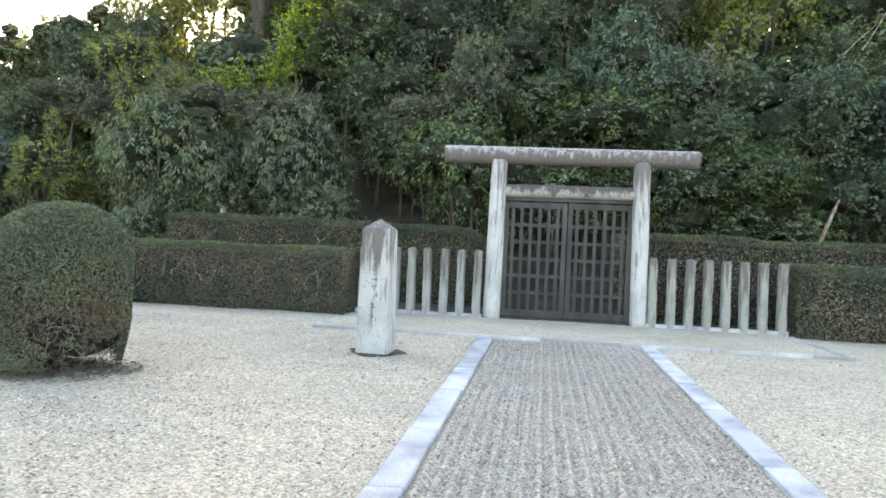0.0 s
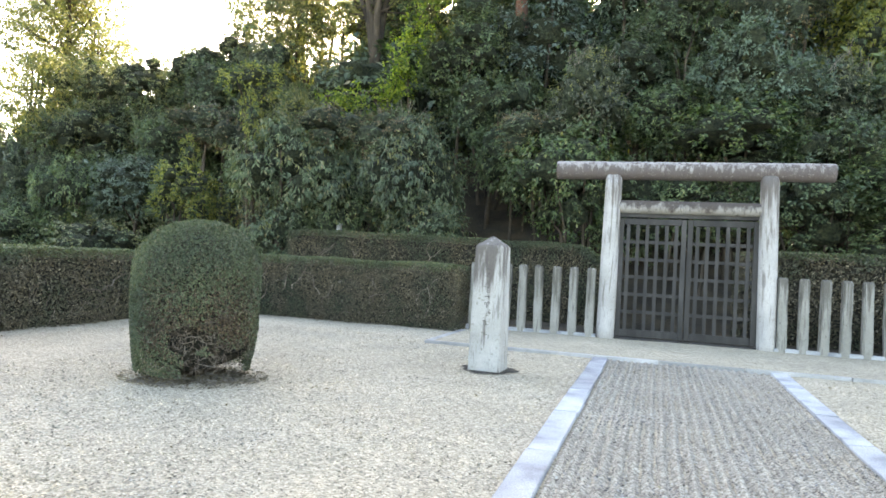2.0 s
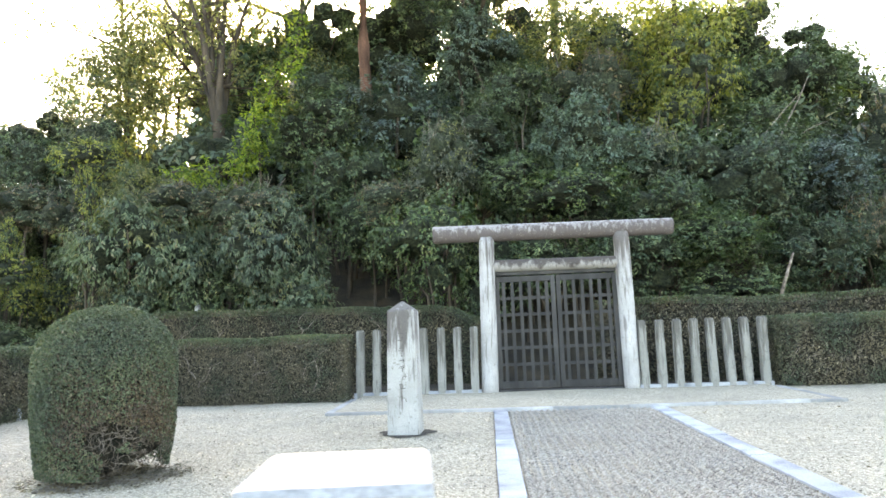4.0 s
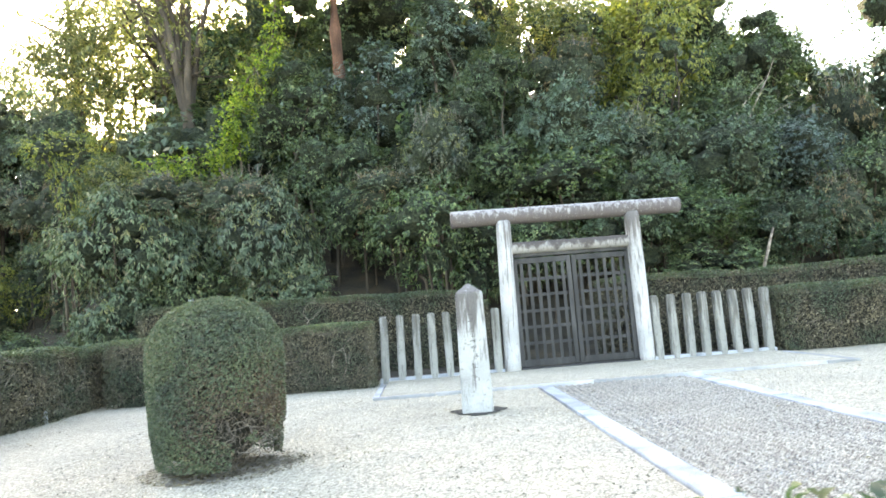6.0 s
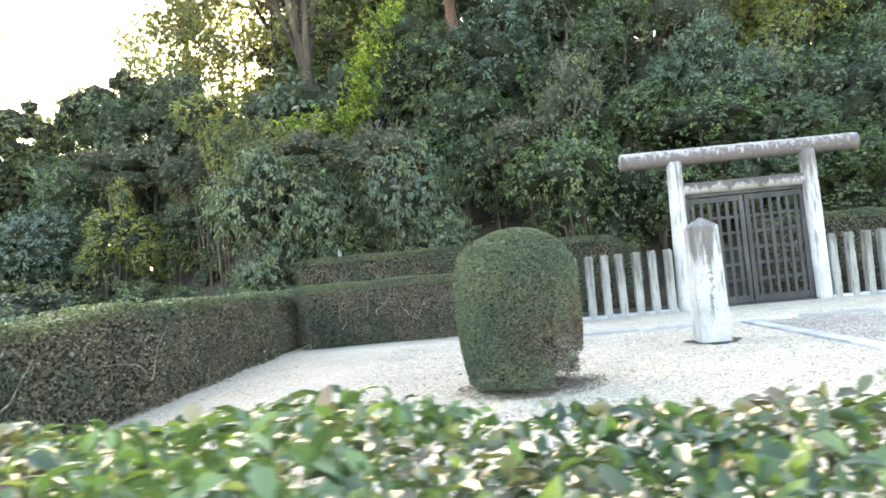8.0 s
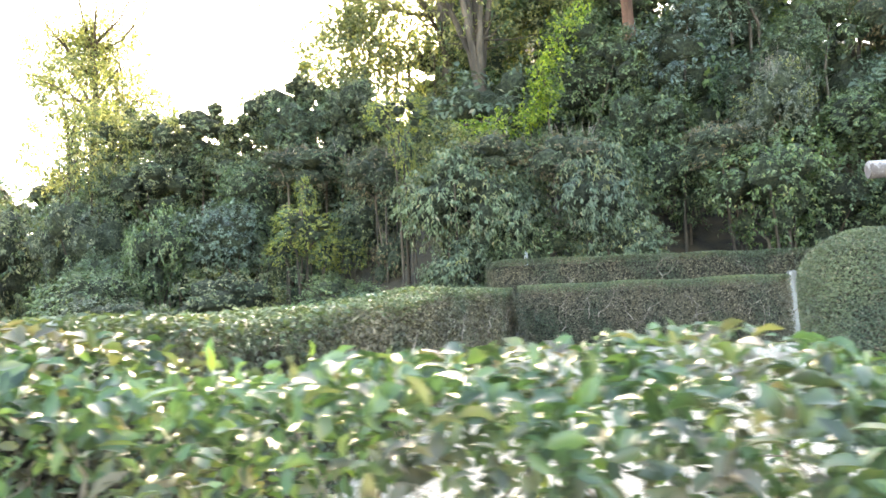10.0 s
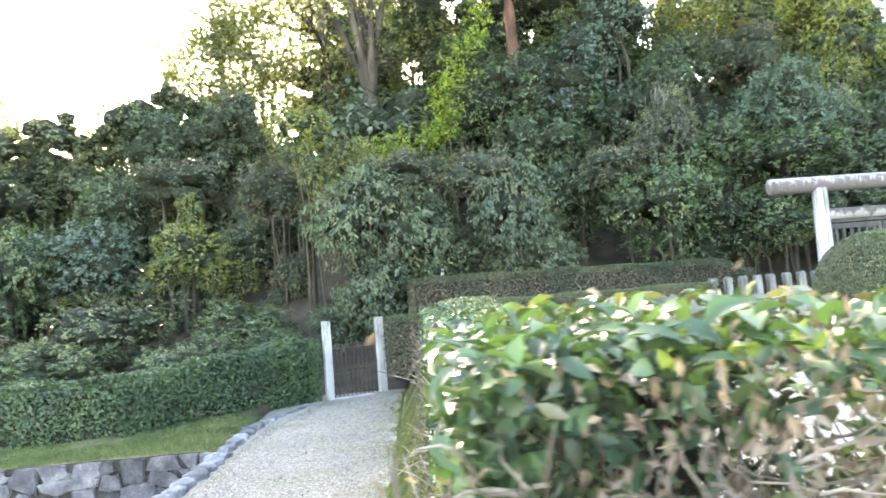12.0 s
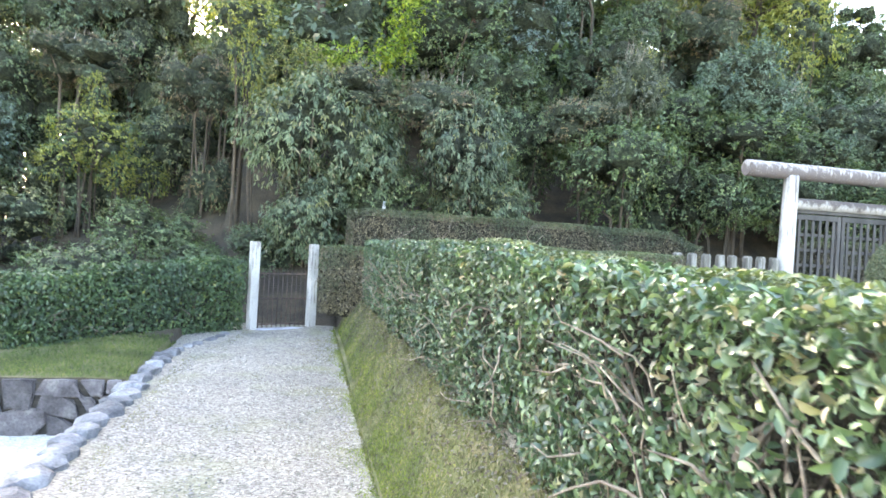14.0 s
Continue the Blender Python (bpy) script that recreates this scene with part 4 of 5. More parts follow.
# ---------------------------------------------------------------- stone retaining wall and stone edging
wall = thing("stone_wall", "low retaining wall of fitted purple-grey field stones", "wall", kind="structure")
part("wall_backing", box(bmesh.new(), (-20, 8.03, -1.5), (-10.75, 8.3, -0.66)), M_MORTAR, wall)
rng = np.random.default_rng(21)
x = -14.6
cols = []
while x < -10.8:
    w = rng.uniform(0.22, 0.42)
    cols.append((x, min(x + w, -10.76)))
    x += w
for (xa, xb) in cols:
    cuts = sorted([-1.22, -0.62] + [-1.22 + 0.6 * f for f in ((0.5,) if rng.random() < 0.45 else (0.36, 0.7))])
    for za, zb in zip(cuts, cuts[1:]):
        bm = bmesh.new()
        jx = rng.uniform(-0.09, 0.09, 4)
        jz = rng.uniform(-0.08, 0.08, 4)
        g = 0.012
        q = [(xa + g + jx[0], za + g + jz[0] * (za > -1.2)), ((xa + xb) / 2, za + g - 0.01), (xb - g + jx[1], za + g + jz[1] * (za > -1.2)), (xb - g + jx[2] + 0.01, (za + zb) / 2), (xb - g + jx[2], zb - g + jz[2] * (zb < -0.65)), ((xa + xb) / 2, zb - g + 0.008), (xa + g + jx[3], zb - g + jz[3] * (zb < -0.65))]
        fr = [bm.verts.new((u, 7.985 + rng.uniform(-0.02, 0.015), v)) for u, v in q]
        bk = [bm.verts.new((u, 8.06, v)) for u, v in q]
        f = bm.faces.new(fr)
        for i in range(len(q)):
            bm.faces.new((fr[i], bk[i], bk[(i + 1) % len(q)], fr[(i + 1) % len(q)]))
        bmesh.ops.bevel(bm, geom=[e for e in f.edges], offset=0.018, segments=2, affect="EDGES")
        bmesh.ops.recalc_face_normals(bm, faces=bm.faces)
        part("stone", bm, M_ROCK, wall)
wall2 = thing("stone_edging", "row of rough pale grey stones along the gravel path", "edging", kind="structure")
rng = np.random.default_rng(22)
rock_meshes = []
for k in range(7):
    bm = bmesh.new()
    bmesh.ops.create_icosphere(bm, subdivisions=2, radius=1)
    for v in bm.verts:
        v.co *= 1 + 0.42 * noise.noise(v.co * 1.6 + Vector((k * 7, 0, 0))) + 0.14 * noise.noise(v.co * 4)
        v.co.z = max(-0.6, min(0.75, v.co.z))
    rock_meshes.append(finish(bm, "stone", M_EDGE))
y = -1.0
while y < 11.6:
    ln = rng.uniform(0.22, 0.42)
    xx = -10.68 + 0.55 * smooth(9.3, 11.6, y) + rng.normal(0, 0.02)
    st = part("stone", rock_meshes[int(rng.integers(7))], None, wall2)
    s = 0.55 if y > 9.8 else 1.0
    st.matrix_basis = pose(xx, y + ln / 2, -0.74 + 0.14 * smooth(5, 12, y) - 0.02, *rng.normal(0, 6, 2), rng.uniform(-14, 14)) @ Matrix.Diagonal((0.15 * s, ln * 0.58, 0.13 * s, 1))
    y += ln * 0.95
for i in range(26):
    st = part("stone", rock_meshes[int(rng.integers(7))], None, wall2)
    st.matrix_basis = pose(-10.78 + rng.normal(0, 0.02), -1 + i * 0.36, -1.02 + rng.normal(0, 0.03), *rng.normal(0, 8, 2), rng.uniform(-14, 14)) @ Matrix.Diagonal((0.12, 0.22, 0.2, 1))

# ---------------------------------------------------------------- woodland


def blades_from(name, at, along, face, size, wide, material, rng):
    """Leaves with a given heading and facing: each a folded blade of two triangles."""
    n = len(at)
    along = unit(along)
    face = unit(face - along * (face * along).sum(1, keepdims=True))
    side = np.cross(face, along)
    s = (size * rng.uniform(0.65, 1.25, n))[:, None]
    base, tip = at, at + along * s - face * s * rng.uniform(0.0, 0.22, n)[:, None]
    mid = at + along * s * 0.45 + face * s * 0.05
    w = s * wide * 0.5
    v = np.stack([base, mid + side * w, tip, mid - side * w], 1).reshape(-1, 3)
    k = np.arange(n)[:, None] * 4
    t = np.concatenate([k + [[0, 2, 1]], k + [[0, 3, 2]]], 1).reshape(-1, 3)
    return raw_mesh(name, v, t, material)


def spray_leaves(name, tips, axis, per, size, wide, droop, material, rng, reach=1.5):
    """Whorls of leaves: each spray is a twig end along axis with its leaves fanned about it."""
    n = len(tips)
    tips, axis = np.repeat(tips, per, 0), np.repeat(unit(axis), per, 0)
    radial = rng.normal(0, 1, (n * per, 3))
    radial = unit(radial - axis * (radial * axis).sum(1, keepdims=True))
    along = axis * rng.uniform(0.15, 0.9, (n * per, 1)) + radial * 0.8 + np.array((0, 0, -droop)) * rng.uniform(0.4, 1.3, (n * per, 1))
    at = tips - axis * rng.uniform(0, 1, (n * per, 1)) * size * reach * 1.6 + radial * size * 0.12
    face = axis * 0.6 + np.array((0, 0, 0.75)) + rng.normal(0, 0.3, (n * per, 3))
    return blades_from(name, at, along, face, size, wide, material, rng)


def lobes_of(rng, count, flat, reach=0.62, size=0.46):
    """Centres and radii of the rounded masses that make up a crown of radius one."""
    c = []
    while len(c) < count:
        q = unit(rng.normal(0, 1, (1, 3)))[0] * np.array((1, 1, flat))
        if all(np.linalg.norm(q - o) > 0.5 for o in c) or rng.random() < 0.03:
            c.append(q)
    c = np.array(c) * reach * rng.uniform(0.75, 1.15, (count, 1))
    return np.concatenate([c, [[0, 0, 0.1]]]), np.append(rng.uniform(0.75, 1.25, count) * size, 0.62)


CROWN = 1.2


def crown_kind(seed, label, material, leaf, wide, droop, sprays, per, lobes=11, flat=1.0, extra=None, category="shrub", name="shrub", heart=0.56, stalks=0, peak=0.0, lobe_size=0.46, reach=0.62):
    """One bush or tree head of several rounded masses of leaf sprays on thin stems, to be copied."""
    rng = np.random.default_rng(seed)
    ob = thing(name, label, category)
    c, r = lobes_of(rng, lobes, flat, reach, lobe_size)
    if peak:
        pull = 1 - peak * np.clip((c[:, 2:3] + 0.3) / 1.3, 0, 1)
        c[:, :2] *= pull
        r = r * (0.35 + 0.65 * pull[:, 0])
        c[:, 2] *= 1.1
    pick = rng.choice(len(c), sprays * 3, p=r ** 2 / (r ** 2).sum())
    d = unit(rng.normal(0, 1, (sprays * 3, 3)) + c[pick] * 0.9 + np.array((0, 0, 0.05)))
    p = c[pick] + d * (r[pick] * (1 + 0.15 * rng.normal(0, 1, len(pick))))[:, None]
    deep = np.stack([np.linalg.norm(p - q, axis=1) / s for q, s in zip(c, r)], 1)
    deep[np.arange(len(p)), pick] = 9
    keep = deep.min(1) > 0.86
    p, d = p[keep][:sprays], d[keep][:sprays]
    lift = np.array((0, 0, CROWN))
    axis = d + unit(p) * 0.4 + np.array((0, 0, -0.3 * droop))
    own = np.ones(len(p), bool)
    if extra:
        mat, share, low, text = extra
        tint = (fine_noise(p, 2.6, seed) + 0.5 * rng.normal(0, 1, len(p)) > 1 - 2 * share) & (p[:, 2] > low)
        own = ~tint
        part("tinted_foliage", spray_leaves("tinted_foliage", p[tint] * CROWN * 1.04 + lift, axis[tint], per, leaf, wide, droop, mat, rng), None, ob, text)
    part("foliage", spray_leaves("foliage", p[own] * CROWN + lift, axis[own], per, leaf, wide, droop, material, rng), None, ob)
    # solid lumps added so gaps between the sprays look shaded
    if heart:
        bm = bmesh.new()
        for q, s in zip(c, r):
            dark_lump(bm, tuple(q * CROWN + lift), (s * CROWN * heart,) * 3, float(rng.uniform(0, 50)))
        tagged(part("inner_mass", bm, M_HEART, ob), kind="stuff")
    bm = bmesh.new()
    for q in c[:3]:
        a = rng.normal(0, 0.16, 2)
        pts = [(a[0], a[1], -7.0), (a[0] * 1.3, a[1] * 1.3, -2.5), (a[0] + q[0] * 0.3, a[1] + q[1] * 0.3, 0.2), tuple(q * CROWN + lift)]
        tube(bm, pts, [0.055, 0.045, 0.03, 0.01], 6, False)
    tagged(part("woody_stem", bm, M_BARK, ob), kind="stuff")
    if stalks:
        top = p[p[:, 2] > 0.45]
        top = top[rng.integers(0, len(top), stalks)] * CROWN + lift
        it = iter(top)
        tagged(part("dry_stalk", twigs(stalks, rng, lambda g: next(it) - np.array((0, 0, 0.12)), lambda g: np.array((g.normal(0, 0.22), g.normal(0, 0.22), 1.0)), 0.42, 0.007, 0.25, 4, 3), M_PALEBARK, ob, "pale dry upright stalks"), kind="stuff")
    return ob


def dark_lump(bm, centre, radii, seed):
    """A lumpy solid, coloured dark in place of the shade inside a crown."""
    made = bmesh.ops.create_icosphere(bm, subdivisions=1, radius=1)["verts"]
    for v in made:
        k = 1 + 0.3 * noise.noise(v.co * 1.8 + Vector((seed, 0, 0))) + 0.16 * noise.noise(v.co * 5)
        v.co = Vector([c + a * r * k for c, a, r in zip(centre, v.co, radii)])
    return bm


KINDS = {
    "dark": [crown_kind(100 + i, "dense dark evergreen shrub on the wooded slope", M_DARK, 0.084, 0.46, 0.4, 700, 8) for i in range(3)],
    "droop": [crown_kind(110 + i, "broad evergreen shrub with drooping grey-green leaves", M_DROOP, 0.105, 0.33, 1.1, 717, 8, 12, extra=(M_OLIVE, 0.2, 0.0, "paler drooping leaves")) for i in range(2)],
    "blue": [crown_kind(120 + i, "bluish-green evergreen on the slope", M_BLUE, 0.084, 0.42, 0.5, 700, 8) for i in range(2)],
    "cone": [crown_kind(125, "fine-leaved bluish conical evergreen above the torii", M_CONE, 0.078, 0.4, 0.1, 900, 8, 14, peak=0.5, lobe_size=0.36)],
    "grey": [crown_kind(126, "grey-green bush with dry upright stalks", M_GREY, 0.070, 0.4, 0.6, 684, 8, 12, peak=0.55, extra=(M_OLIVE, 0.3, -0.2, "dry olive leaves"), stalks=26)],
    "yellow": [crown_kind(130 + i, "yellow-green leafy climber lit from behind", M_YELLOW, 0.084, 0.5, 1.4, 370, 8, 10, 0.8, extra=(M_MID, 0.3, -1.0, "greener leaves"), heart=0.38, lobe_size=0.4) for i in range(2)],
    "russet": [crown_kind(140 + i, "shrub draped in withered russet creepers", M_RUSSET, 0.077, 0.34, 1.5, 537, 8, 10, extra=(M_DROOP, 0.42, -1.0, "grey-green leaves"), stalks=22, heart=0.72) for i in range(2)],
    "mid": [crown_kind(150 + i, "fresh green broad-leaved shrub on the slope", M_MID, 0.084, 0.48, 0.6, 700, 8, 12, extra=(M_DARK, 0.4, -1.0, "darker leaves")) for i in range(2)],
    "olive": [crown_kind(160 + i, "thin olive-green tree crown against the sky", M_OLIVE, 0.097, 0.42, 0.6, 585, 8, 14, extra=(M_DARK, 0.15, -1.0, "darker leaves"), heart=0, category="tree", name="tree") for i in range(2)],
    "back": [crown_kind(180 + i, "dense dark tree crown deep in the wood", m, 0.175, 0.45, 0.4, 240, 6, 11, heart=0.6, category="tree", name="tree") for i, m in enumerate((M_DARK, M_MID, M_DROOP, M_BLUE))],
    "dusk": [crown_kind(190 + i, "olive-brown evergreen tree crown in the low wood", M_DUSK, 0.090, 0.42, 0.7, 486, 8, 14, extra=(M_DARK, 0.35, -1.0, "darker green leaves"), heart=0.55, category="tree", name="tree") for i in range(3)],
    "fern": [crown_kind(170, "low spreading bush with layered green fronds", M_MID, 0.118, 0.26, 0.5, 684, 8, 10, 0.7)],
}
first = {id(k) for ks in KINDS.values() for k in ks}
turns = {k: 0 for k in KINDS}
prng = np.random.default_rng(77)


def plant(kind, x, y, z, wide, tall):
    """Puts a bush of that kind so that the middle of its crown is at x, y, z, with those radii."""
    src = KINDS[kind][turns[kind] % len(KINDS[kind])]
    turns[kind] += 1
    sx, sz = wide / CROWN, tall / CROWN
    m = pose(x, y, z - tall, float(prng.normal(0, 3)), float(prng.normal(0, 3)), float(prng.uniform(0, 360))) @ Matrix.Diagonal((sx, sx, sz, 1))
    if id(src) in first:
        first.discard(id(src))
        src.matrix_basis = m
        return src
    ob = copy_thing(src, Matrix())
    ob.matrix_basis = m
    return ob


# the front of the wood behind the tall hedge, as far as the torii
for bush_at in (
    ("droop", -9.1, 14.9, 3.2, 1.5, 1.5), ("droop", -7.5, 15.4, 2.6, 1.2, 1.5), ("droop", -5.6, 14.6, 3.0, 1.25, 1.45), ("russet", -8.1, 15.2, 4.35, 0.9, 0.6), ("russet", -6.1, 15.1, 4.1, 1.1, 0.75),
    ("dark", -7.2, 14.9, 1.5, 1.2, 1.2), ("droop", -8.8, 14.6, 1.5, 1.2, 1.2), ("droop", -5.2, 14.7, 1.8, 1.1, 1.1), ("dark", -3.6, 16.6, 3.6, 1.2, 1.3), ("mid", -2.0, 14.7, 2.9, 1.35, 1.3),
    ("russet", -2.7, 15.2, 4.1, 1.0, 0.6), ("dark", -0.6, 15.2, 2.4, 1.2, 1.2), ("grey", -1.6, 15.0, 4.8, 1.0, 1.15),
):
    plant(*bush_at)
# round and beyond the torii
for bush_at in (
    ("cone", 1.7, 15.6, 5.5, 1.45, 1.5), ("mid", 0.0, 15.6, 4.5, 1.0, 0.8), ("mid", 1.3, 15.2, 3.8, 1.5, 0.95), ("dark", 0.4, 14.9, 2.3, 1.2, 1.0), ("dark", 2.6, 15.0, 2.4, 1.3, 1.1), ("grey", 3.3, 16.4, 5.0, 1.2, 1.1),
    ("dark", 5.5, 15.8, 4.5, 1.6, 1.4), ("fern", 4.4, 15.0, 2.9, 1.4, 0.8), ("mid", 3.4, 15.2, 3.6, 1.1, 0.9), ("dark", 4.6, 15.0, 1.7, 1.3, 0.8), ("dark", 6.6, 15.4, 2.4, 1.3, 1.1), ("blue", 7.6, 16.4, 4.5, 1.5, 1.2),
    ("russet", 8.2, 15.9, 2.8, 1.0, 1.2), ("mid", 9.2, 15.6, 1.7, 1.1, 0.9), ("dark", 10.0, 16.6, 3.6, 1.5, 1.6),
):
    plant(*bush_at)
# the second storey up the slope
for bush_at in (
    ("blue", -3.2, 18.3, 7.2, 1.9, 1.6), ("dark", -5.3, 18.0, 6.6, 1.5, 1.35), ("dark", -4.4, 17.4, 5.0, 1.5, 1.3), ("dark", -1.2, 17.6, 5.9, 1.5, 1.3), ("dark", 0.3, 18.2, 7.4, 1.2, 1.2), ("mid", -7.6, 17.9, 4.6, 1.3, 1.0),
    ("blue", -0.9, 21.0, 10.0, 1.9, 1.7), ("russet", 2.6, 18.6, 7.9, 1.2, 1.0), ("yellow", 5.2, 18.0, 8.0, 1.4, 1.4), ("yellow", 3.2, 19.2, 9.4, 1.1, 0.9), ("yellow", 4.4, 17.6, 6.7, 0.8, 0.8), ("olive", 2.4, 20.4, 9.8, 1.9, 1.2), ("dark", 8.4, 20.0, 7.6, 1.9, 1.6),
    ("russet", 11.2, 19.2, 5.9, 1.1, 1.7), ("dark", 7.0, 18.4, 6.0, 1.5, 1.2), ("dark", 12.6, 18.0, 4.0, 1.8, 1.8),
):
    plant(*bush_at)
# the low ground beyond the path
for bush_at in (
    ("yellow", -10.5, 15.4, 5.6, 0.95, 0.7), ("yellow", -10.3, 15.2, 4.6, 0.45, 0.9), ("olive", -9.4, 15.6, 4.6, 1.0, 0.8), ("russet", -11.6, 16.8, 4.4, 0.9, 0.8), ("yellow", -13.9, 17.0, 3.0, 1.15, 0.85), ("yellow", -13.85, 17.2, 4.0, 0.45, 0.7), ("yellow", -14.5, 17.1, 2.4, 0.7, 0.6), ("yellow", -13.3, 17.0, 2.3, 0.6, 0.6), ("yellow", -12.8, 17.8, 2.2, 0.6, 0.75), ("russet", -11.3, 17.2, 2.1, 0.7, 0.9),
    ("blue", -16.9, 18.2, 3.0, 1.6, 1.4), ("mid", -18.6, 17.2, 2.6, 1.05, 1.6), ("dusk", -22.2, 18.4, 3.0, 1.6, 2.1), ("dusk", -14.6, 18.4, 1.8, 1.3, 1.3), ("dark", -20.4, 17.4, 1.6, 1.3, 1.2), ("dusk", -25.6, 18.0, 2.6, 1.9, 2.2),
    ("mid", -10.9, 14.2, 0.3, 0.9, 0.6), ("dark", -9.7, 15.0, 0.7, 0.8, 0.7), ("mid", -12.6, 13.0, 0.2, 1.0, 0.65), ("dark", -12.2, 15.6, 0.8, 1.2, 0.8),
):
    plant(*bush_at)
for bush_at in (
    ("dusk", -21.2, 21.2, 7.1, 1.5, 1.3), ("dusk", -19.3, 21.4, 7.3, 1.5, 1.2), ("olive", -23.0, 20.4, 6.6, 1.8, 1.8), ("dark", -15.3, 20.6, 6.6, 1.5, 1.5), ("dusk", -13.6, 20.8, 7.2, 1.5, 1.5), ("russet", -14.9, 19.2, 5.3, 1.35, 0.8), ("dusk", -12.7, 20.2, 4.4, 1.3, 1.7), ("dark", -16.7, 20.0, 4.4, 1.5, 1.6),
    ("dusk", -20.8, 20.4, 5.2, 1.7, 1.3), ("olive", -17.6, 21.4, 6.6, 1.6, 1.2), ("yellow", -18.2, 22.2, 7.6, 0.9, 0.6), ("olive", -28.2, 25.0, 12.0, 1.9, 1.6), ("olive", -26.2, 25.2, 12.6, 1.7, 1.6), ("olive", -25.8, 22.4, 9.6, 2.0, 1.6), ("dusk", -11.2, 19.2, 5.2, 1.2, 1.2),
    ("dark", -18.6, 19.6, 2.4, 1.6, 1.6), ("mid", -15.0, 12.4, 0.3, 1.1, 0.7), ("dusk", -17.6, 13.2, 0.5, 1.4, 0.9), ("dusk", -15.4, 15.4, 0.9, 1.5, 1.0), ("dark", -19.6, 15.4, 1.0, 1.6, 1.2),
):
    plant(*bush_at)
# thin heads of trees against the light
for bush_at in (
    ("dusk", -17.2, 21.6, 7.6, 1.5, 1.3), ("dusk", -16.0, 22.4, 8.4, 1.4, 1.2), ("dusk", -14.2, 20.6, 6.0, 1.3, 1.2), ("dusk", -10.9, 20.6, 6.5, 1.3, 1.2), ("olive", -15.4, 23.4, 10.2, 1.5, 1.4), ("dusk", -20.0, 21.6, 6.1, 1.3, 1.2), ("back", -20.0, 22.8, 5.8, 1.8, 1.6), ("back", -2.1, 22.4, 8.8, 1.8, 1.6), ("back", -5.4, 24.6, 10.6, 1.9, 1.7), ("dusk", -23.4, 22.2, 7.6, 1.5, 1.4), ("olive", -13.6, 23.0, 10.6, 1.6, 1.5), ("olive", -12.9, 22.2, 8.6, 1.6, 1.3), ("dusk", -17.0, 22.4, 7.6, 1.7, 1.3), ("olive", -26.4, 22.4, 7.6, 1.9, 1.6), ("olive", -24.0, 23.6, 9.2, 1.7, 1.5), ("olive", -10.6, 24.0, 10.7, 1.8, 1.5),
    ("dark", 7.8, 21.0, 10.3, 1.6, 1.4), ("dark", 9.6, 21.2, 9.2, 1.5, 1.3), ("olive", -9.0, 23.0, 10.2, 1.7, 1.5), ("dusk", -12.4, 18.8, 3.2, 1.2, 1.3), ("dusk", -17.8, 21.2, 5.6, 1.6, 1.4), ("dark", -22.4, 21.0, 5.0, 1.7, 1.5),
):
    plant(*bush_at)
for bush_at in (
    ("olive", -14.6, 23.2, 9.9, 2.2, 1.9), ("olive", -11.2, 23.0, 9.0, 1.9, 1.7), ("olive", -12.6, 23.6, 11.6, 2.0, 1.6), ("olive", -9.2, 22.4, 8.2, 1.7, 1.5), ("olive", -7.2, 22.0, 9.4, 1.9, 1.6), ("dark", -5.4, 21.4, 8.6, 1.8, 1.6),
    ("olive", -9.6, 24.0, 12.2, 2.0, 1.7), ("dark", -6.6, 23.6, 12.0, 2.0, 1.8), ("dark", -3.4, 22.6, 11.2, 2.2, 1.8), ("dark", 6.8, 23.0, 10.4, 2.0, 1.6), ("olive", 4.4, 22.6, 10.6, 2.2, 1.5), ("olive", 1.6, 23.6, 12.0, 2.2, 1.8),
):
    plant(*bush_at)

# backing rows, low on the flat ground beyond the path and up the hillside
rows_rng = np.random.default_rng(90)
for y, x0, x1, step, tall in ((22.4, -31, -9, 2.2, 1.3), (23.4, -31, -10, 2.6, 3.4), (25.8, -33, -13, 3.0, 5.0), (20.0, -9.0, 14, 2.2, 2.2), (23.4, -9.0, 16, 2.7, 2.8), (26.6, -7.5, 17, 3.0, 4.2)):
    x = x0
    while x < x1:
        kind = "back"
        yy = y + float(rows_rng.normal(0, 0.4))
        plant(kind, x, yy, height(x, yy) + tall * float(rows_rng.uniform(0.85, 1.12)), 1.9, float(rows_rng.uniform(1.7, 2.2)))
        x += step * float(rows_rng.uniform(0.85, 1.1))
for k, src in enumerate(q for ks in KINDS.values() for q in ks if id(q) in first):
    x = -6.0 + 2.6 * k
    src.matrix_basis = pose(x, 27.5, height(x, 27.5), 0, 0, 40 * k)

# a bright vine that climbs the slope and runs along the top of the shrubs
vine = thing("climbing_vine", "bright yellow-green vine climbing through the dark trees", "vine")
vrng = np.random.default_rng(171)
runner = [(-9.2, 17.0, 5.55), (-8.3, 17.0, 5.6), (-7.3, 17.1, 5.7), (-6.8, 17.1, 6.3), (-6.9, 17.1, 7.0), (-6.4, 17.1, 7.8), (-5.8, 17.2, 8.6), (-5.6, 17.3, 10.2)]
bm = bmesh.new()
tube(bm, runner, [0.03] * 8, 6, False)
for q in (runner[0], runner[2], runner[3]):
    tube(bm, [q, (q[0] + 0.1, q[1] + 0.5, height(q[0], q[1] + 0.6) - 0.2)], [0.03, 0.04], 6, False)
tagged(part("vine_stem", bm, M_BARK, vine), kind="stuff")
vp = np.array(runner)
seg = vrng.integers(0, 7, 520)
spill = np.abs(vrng.normal(0, 1, (520, 1))) * np.array((0, 0, -0.28))
fr = vrng.uniform(0, 1, (520, 1))
